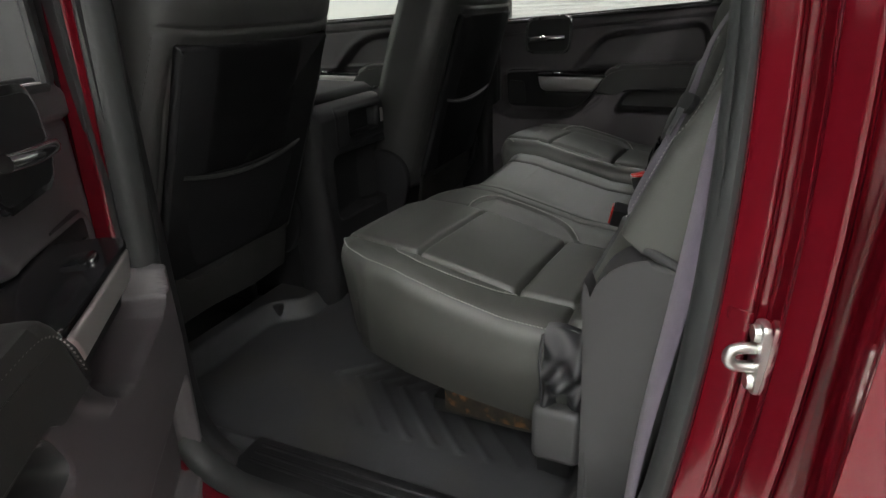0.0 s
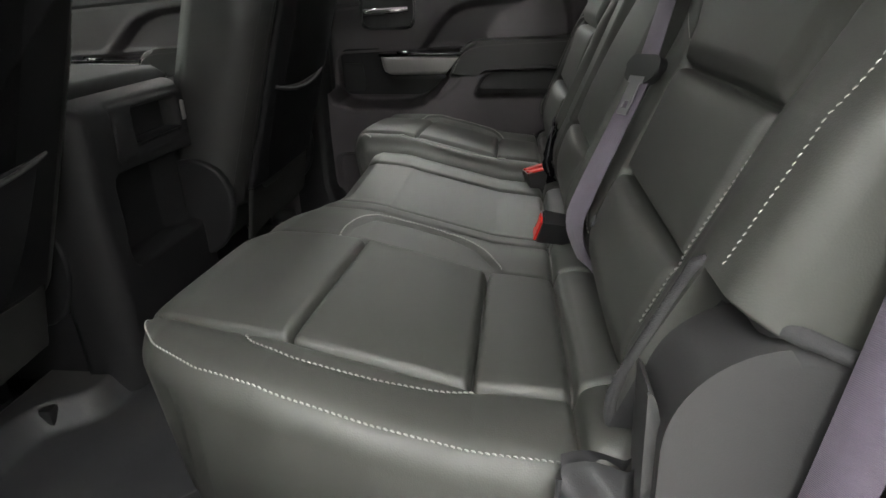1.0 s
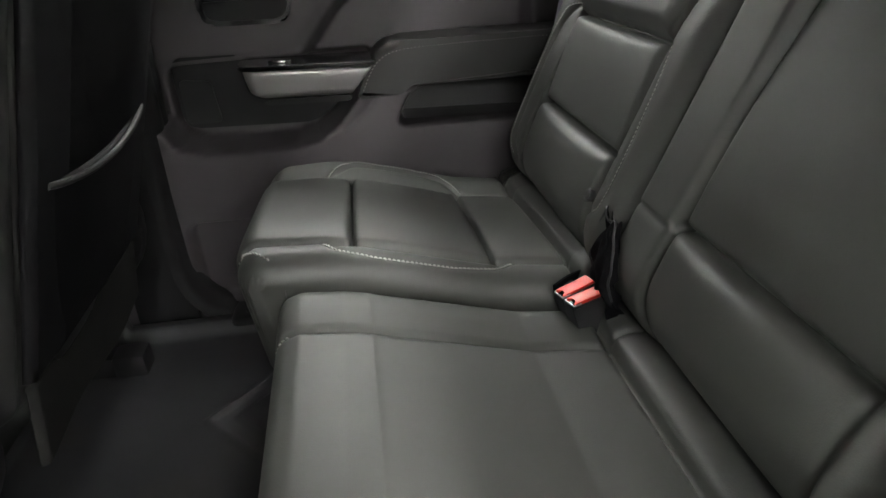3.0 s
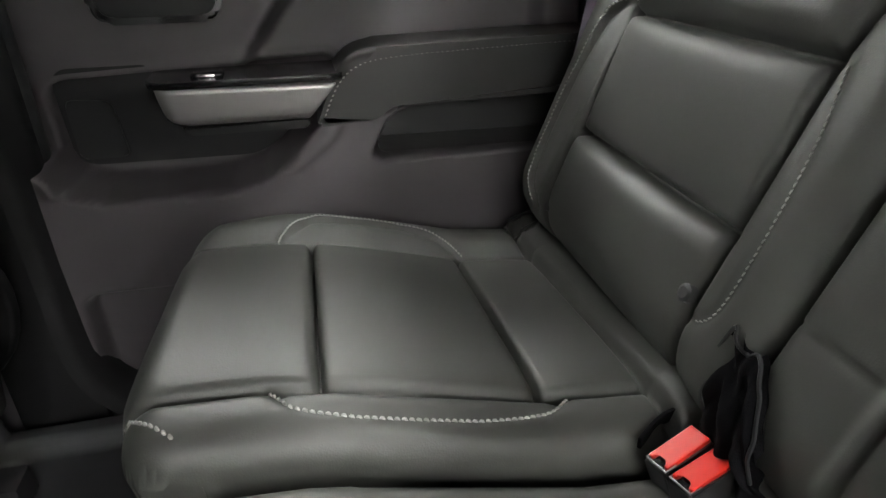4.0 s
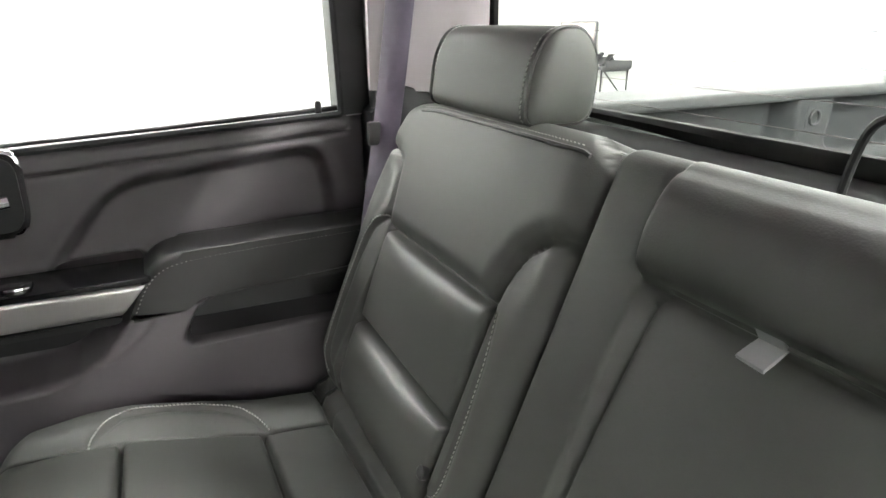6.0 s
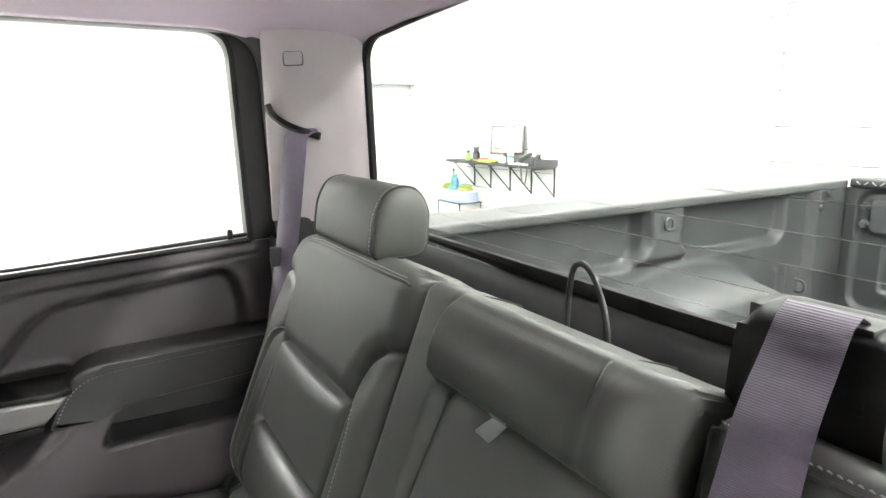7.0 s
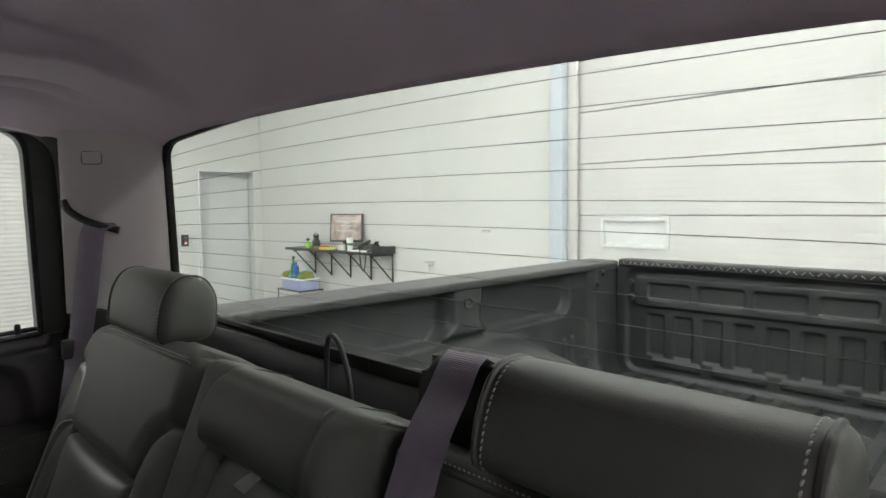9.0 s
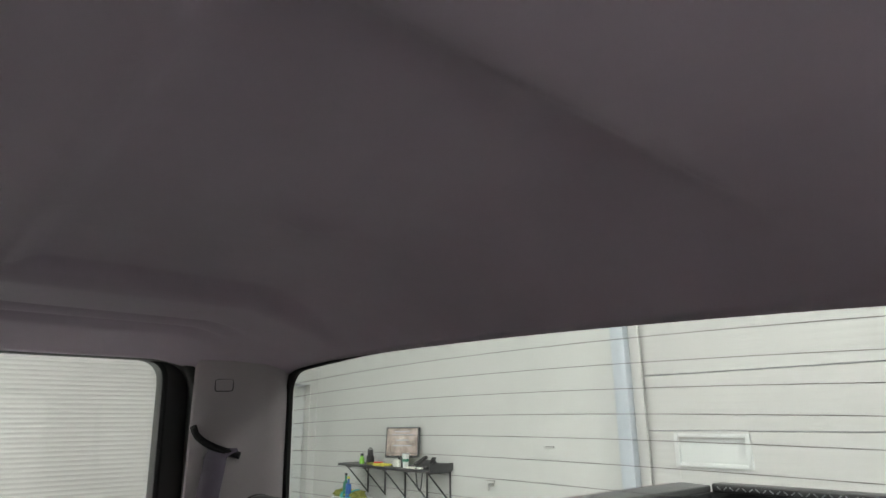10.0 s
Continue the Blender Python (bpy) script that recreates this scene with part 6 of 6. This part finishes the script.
    for e in (-0.06, 0.06):
        part("post", tube([hm @ Vector((e, -0.10, -0.05)), hm @ Vector((e, 0.01, -0.05))], 0.007, 10), CHROME, hr)
    # sewn edge of the wings
    for sd in (-1, 1):
        line = [p.at(sd * 0.245, b, 0.0012) for b in np.linspace(0.08, 0.58, 18)]
        stitches("stitching", line, back, (0.8, sd * 0.6, 0), length=0.005, gap=0.004, r=0.0007).data.materials[0] = VINYL_DIM_LEATHER
    return s


front_seat(-0.455, -0.860, 22, "black leather driver seat with a map pocket")
front_seat(0.425, -0.715, 18, "black leather front passenger seat with a map pocket")


def console():
    c = thing("centre_console", "black plastic centre console between the front seats", "console", (-1.0, 0.01, 0.0))
    prof = fillet([(-1.50, 0.0), (-1.50, 0.40), (-1.05, 0.540), (-0.880, 0.545), (-0.870, 0.46), (-0.870, 0.0)], [0.01, 0.05, 0.05, 0.02, 0.02, 0.01], 6)
    part("body", slab(prof, -0.178, 0.200, "xzy", 0.030, 5), PLASTIC_CONSOLE, c, angle=60)
    part("lid", slab(fillet([(-1.25, 0.525), (-1.25, 0.550), (-1.05, 0.568), (-0.840, 0.562), (-0.818, 0.530)], 0.016), -0.168, 0.192, "xzy", 0.016, 4), VINYL_BACK, c, "padded black lid", angle=60)
    # moulded rear face: rounded edges, a plate with a slot, an open recess below
    ys = np.arange(-0.186, 0.2081, 0.003)
    zs = np.arange(0.0, 0.5461, 0.003)
    Y, Z = np.meshgrid(ys, zs, indexing="ij")
    edge = inside_dist(Y, Z, fillet([(-0.186, -0.10), (0.208, -0.10), (0.208, 0.546), (-0.186, 0.546)], 0.05))
    t = np.clip(1 + edge / 0.045, 0, 1)
    d = 0.085 * (1 - np.sqrt(np.maximum(0, 1 - t ** 2.2)))
    plate = inside_dist(Y, Z, fillet([(-0.085, 0.425), (0.180, 0.425), (0.175, 0.522), (-0.080, 0.524)], 0.012))
    d = d + 0.003 * np.exp(-(plate / 0.0022) ** 2)
    slot = inside_dist(Y, Z, fillet([(-0.024, 0.448), (0.126, 0.446), (0.126, 0.506), (-0.022, 0.509)], 0.006))
    d = d + 0.034 * ease(slot, 0.006)
    hole = inside_dist(Y, Z, fillet([(-0.112, 0.238), (0.150, 0.232), (0.162, 0.400), (-0.108, 0.408)], [0.03, 0.04, 0.02, 0.02]))
    d = d + 0.062 * ease(hole, 0.008)
    d = d - 0.030 * ease(hole, 0.008) * np.clip((Y - 0.085) / 0.05, 0, 1)
    n, k = Y.shape
    ids = np.arange(n * k).reshape(n, k)
    quads = np.stack([ids[:-1, :-1], ids[1:, :-1], ids[1:, 1:], ids[:-1, 1:]], -1).reshape(-1, 4)
    face = np.stack([-0.781 - d, Y, Z], -1).reshape(-1, 3)
    back = np.stack([0 * d - 0.875, Y, Z], -1).reshape(-1, 3)
    ring = list(ids[:, 0]) + list(ids[-1, 1:]) + list(ids[-2::-1, -1]) + list(ids[0, -2:0:-1])
    off = n * k
    side = [(p, q, q + off, p + off) for p, q in zip(ring, ring[1:] + ring[:1])]
    link_mesh("rear_face", np.vstack([face, back]), list(quads) + side + [tuple(off + q for q in ring)], PLASTIC_CONSOLE, c, "black moulded rear face with a slot and a recess")
    part("tray_lip", rbox(-0.810, -0.778, -0.020, 0.122, 0.447, 0.452, 0.002), PLASTIC_CONSOLE, c)
    part("latch", rbox(-0.784, -0.777, 0.138, 0.150, 0.458, 0.498, 0.003), SILVER, c, "small bright latch")


console()


# ---------------------------------------------------------------- floor mat
def floor_mat():
    xs = np.arange(-0.96, 0.03, 0.005)
    ys = np.arange(-0.735, 0.736, 0.006)
    X, Y = np.meshgrid(xs, ys, indexing="ij")
    pan = fillet([(-0.90, -0.70), (-0.04, -0.70), (0.0, 0.0), (-0.04, 0.70), (-0.90, 0.70), (-0.905, 0.26), (-0.82, 0.22), (-0.82, -0.24), (-0.905, -0.30)], 0.04)
    d = inside_dist(X, Y, pan)
    z = 0.004 + 0.048 * (1 - ease(d - 0.004, 0.035)) * np.clip(1 - np.clip((np.abs(Y) - 0.69) / 0.03, 0, 1) * 0.55 * (X > -0.80), 0, 1)
    hump = np.exp(-(Y / 0.17) ** 4)
    z = z + 0.030 * hump * ease(d + 0.02, 0.08)
    # chevron ribs of the two foot wells
    for yc in (-0.44, 0.44):
        u = np.abs(Y - yc)
        for k in range(9):
            q = (X + 0.60 - 0.055 * k - u) * 0.72
            z = z + 0.0060 * np.exp(-(q / 0.0055) ** 2) * (u < 0.14) * ease(d + 0.05, 0.03)
    n, k = X.shape
    ids = np.arange(n * k).reshape(n, k)
    quads = np.stack([ids[:-1, :-1], ids[1:, :-1], ids[1:, 1:], ids[:-1, 1:]], -1).reshape(-1, 4)
    low = np.stack([X, Y, 0 * z - 0.010], -1).reshape(-1, 3)
    topv = np.stack([X, Y, z], -1).reshape(-1, 3)
    ring = list(ids[:, 0]) + list(ids[-1, 1:]) + list(ids[-2::-1, -1]) + list(ids[0, -2:0:-1])
    off = n * k
    side = [(a, b, b + off, a + off) for a, b in zip(ring, ring[1:] + ring[:1])]
    ob = link_mesh("floor_mat", np.vstack([topv, low]), list(quads) + side + [tuple(off + r for r in ring)], MAT_RUBBER)
    tagged(ob, "black moulded rubber floor mat with chevron ribs", "floor mat")


floor_mat()


# ---------------------------------------------------------------- load bed
def load_bed():
    x0, x1, zf, zr = 0.43, 2.205, 0.235, 0.735
    prof = []
    y = -0.66
    while y < 0.66:
        prof += [(y, zf), (y + 0.052, zf), (y + 0.064, zf + 0.014), (y + 0.100, zf + 0.014), (y + 0.112, zf)]
        y += 0.112
    prof = [p for p in prof if p[0] <= 0.66] + [(0.74, zf), (0.74, zf - 0.03), (-0.74, zf - 0.03), (-0.74, zf)]
    part("bed_floor", slab(prof, x0, x1 + 0.02, "yzx"), BED_LINER, truck, "ribbed grey bed floor with sprayed liner")
    part("bed_front", rbox(x0 - 0.03, x0, -0.80, 0.80, zf, 0.665, 0.004), BED_LINER, truck)
    part("bed_front_cap", rbox(x0 - 0.045, x0 + 0.012, -0.82, 0.82, 0.665, 0.685, 0.006), PLASTIC_DARK, truck, "black cap on the front of the bed")
    part("bright_strip", rbox(x0 - 0.052, x0 - 0.046, -0.78, -0.55, 0.670, 0.678, 0.002), STEEL, truck)
    for sd in (-1, 1):
        xs = np.arange(x0, x1 + 0.040, 0.008)
        zs = np.arange(zf - 0.005, zr - 0.03, 0.008)
        X, Z = np.meshgrid(xs, zs, indexing="ij")
        Y = 0.795 + 0 * X
        r = np.hypot((X - 1.36) / 0.44, np.maximum(0, Z - zf) / 0.250)
        arch = 1 / (1 + np.exp((r - 1) / 0.035))
        Y = Y - 0.22 * arch
        Y = Y - 0.05 * np.exp(-np.maximum(0, Z - zf) / 0.03)
        # upper pressing: sunken field, with a tie-down bracket on it
        for xa, xb in ((0.50, 1.17), (1.36, 1.90)):
            fieldd = inside_dist(X, Z, fillet([(xa, 0.535), (xb, 0.535), (xb, 0.72), (xa, 0.72)], [0.03, 0.07, 0.01, 0.01]))
            Y = Y + 0.038 * ease(fieldd, 0.024) * (1 - arch)
        boss = inside_dist(X, Z, fillet([(1.19, 0.72), (1.335, 0.72), (1.335, 0.65), (1.325, 0.59), (1.40, 0.545), (1.12, 0.545), (1.20, 0.59), (1.19, 0.65)], 0.02, 3))
        Y = Y - 0.022 * ease(boss, 0.022) * (Z > 0.5)
        tail = np.clip((X - 2.02) / 0.05, 0, 1)
        Y = Y - 0.03 * tail * tail * (3 - 2 * tail)
        for xr in (1.86, 1.92):
            Y = Y - 0.010 * np.exp(-((X - xr) / 0.010) ** 2) * (Z > zf + 0.05) * (Z < zf + 0.20)
        n, k = X.shape
        ids = np.arange(n * k).reshape(n, k)
        quads = np.stack([ids[:-1, :-1], ids[1:, :-1], ids[1:, 1:], ids[:-1, 1:]], -1).reshape(-1, 4)
        a = np.stack([X, sd * Y, Z], -1).reshape(-1, 3)
        b = np.stack([X, sd * (0 * Y + 0.865), Z], -1).reshape(-1, 3)
        off = n * k
        ring = list(ids[:, 0]) + list(ids[-1, 1:]) + list(ids[-2::-1, -1]) + list(ids[0, -2:0:-1])
        side = [(p, q, q + off, p + off) for p, q in zip(ring, ring[1:] + ring[:1])]
        wall = link_mesh("bed_side", np.vstack([a, b]), list(quads) + side + [tuple(off + q for q in ring)], BED_LINER, truck, "grey sprayed bed side with a wheel arch")
        part("rail_cap", slab(fillet([(sd * 0.765, zr - 0.034), (sd * 0.763, zr - 0.006), (sd * 0.90, zr - 0.002), (sd * 0.93, zr - 0.03), (sd * 0.93, zr - 0.05), (sd * 0.80, zr - 0.040)], 0.008, 3), x0 - 0.02, x1 + 0.03, "yzx"), RAIL_CAP, truck, "grey plastic bed rail cap")
        br = part("tie_bracket", slab(fillet([(1.228, 0.630), (1.292, 0.630), (1.292, 0.684), (1.228, 0.684)], 0.008, 3), min(sd * 0.772, sd * 0.800), max(sd * 0.772, sd * 0.800), "xzy", 0.003, 2), BED_LINER, truck, "pressed tie-down bracket")
        part("ring", tube([(1.26 + 0.018 * math.cos(k * math.pi / 8), sd * 0.770, 0.655 + 0.018 * math.sin(k * math.pi / 8)) for k in range(16)], 0.0035, 6, closed=True), BLACK_METAL, br)
        hk = part("tie_hook", tube(smooth_line([(1.965, sd * 0.775, 0.385), (1.965, sd * 0.745, 0.383), (1.965, sd * 0.735, 0.365), (1.965, sd * 0.745, 0.345), (1.965, sd * 0.775, 0.343)], 0.006), 0.005, 6), BLACK_METAL, wall, "black tie-down hook")
        for z in (0.64, 0.685):
            part("bolt", tube([(2.06 + (z - 0.64), sd * 0.762, z), (2.06 + (z - 0.64), sd * 0.750, z)], [0.012, 0.009], 10), BED_LINER, wall)
    # tailgate
    tgx = x1 + 0.02
    ys = np.arange(-0.760, 0.7601, 0.005)
    zs = np.arange(zf - 0.005, zr - 0.028, 0.005)
    Y, Z = np.meshgrid(ys, zs, indexing="ij")
    d = 0 * Y
    frame = fillet([(-0.715, zf + 0.02), (0.715, zf + 0.02), (0.715, 0.695), (-0.715, 0.695)], 0.06)
    d = d - 0.020 * ease(inside_dist(Y, Z, frame), 0.02)
    upper = fillet([(-0.68, 0.540), (0.68, 0.540), (0.68, 0.672), (-0.68, 0.672)], 0.03)
    d = d + 0.016 * ease(inside_dist(Y, Z, upper), 0.010)
    for k in range(6):
        yc = -0.53 + 0.212 * k
        box = fillet([(yc - 0.088, 0.572), (yc + 0.088, 0.572), (yc + 0.088, 0.640), (yc - 0.088, 0.640)], 0.015)
        d = d - 0.013 * ease(inside_dist(Y, Z, box), 0.009)
    for k in range(11):
        yc = -0.59 + 0.118 * k
        box = fillet([(yc - 0.036, 0.33), (yc + 0.036, 0.33), (yc + 0.036, 0.505), (yc - 0.036, 0.505)], 0.012)
        d = d - 0.016 * ease(inside_dist(Y, Z, box), 0.010)
    for k in range(5):
        yc = -0.50 + 0.25 * k
        box = fillet([(yc - 0.10, 0.285), (yc + 0.10, 0.285), (yc + 0.10, 0.318), (yc - 0.10, 0.318)], 0.01)
        d = d + 0.012 * ease(inside_dist(Y, Z, box), 0.009)
    X = tgx - d
    n, k = Y.shape
    ids = np.arange(n * k).reshape(n, k)
    quads = np.stack([ids[:-1, :-1], ids[1:, :-1], ids[1:, 1:], ids[:-1, 1:]], -1).reshape(-1, 4)
    a = np.stack([X, Y, Z], -1).reshape(-1, 3)
    b = np.stack([0 * X + tgx + 0.06, Y, Z], -1).reshape(-1, 3)
    off = n * k
    ring = list(ids[:, 0]) + list(ids[-1, 1:]) + list(ids[-2::-1, -1]) + list(ids[0, -2:0:-1])
    side = [(p, q, q + off, p + off) for p, q in zip(ring, ring[1:] + ring[:1])]
    gate = link_mesh("tailgate", np.vstack([a, b]), list(quads) + side + [tuple(off + q for q in ring)], BED_LINER, truck, "closed tailgate with pressed ribs and sprayed liner")
    cap = part("tailgate_cap", rbox(tgx - 0.012, tgx + 0.075, -0.75, 0.75, zr - 0.030, zr + 0.004, 0.008, 3), PLASTIC_DARK, gate, "black tread-pattern tailgate cap")
    bm = bmesh.new()
    for k in range(58):
        y = -0.735 + 0.0255 * k
        ang = 40 if k % 2 else -40
        m = Matrix.Translation((tgx - 0.0125, y, zr - 0.013)) @ Matrix.Rotation(radians(ang), 4, "X")
        rbox(-0.0015, 0.001, -0.009, 0.009, -0.0022, 0.0022, 0.0008, 1, m=m, bm=bm)
    part("tread_marks", bm, TONGUE, cap, "raised dull steel tread marks")
    for y in (-0.69, 0.69):
        for z in (0.575, 0.640):
            part("bolt", tube([(tgx + 0.004, y, z), (tgx - 0.016, y, z)], [0.016, 0.011], 12), BED_LINER, gate)


load_bed()
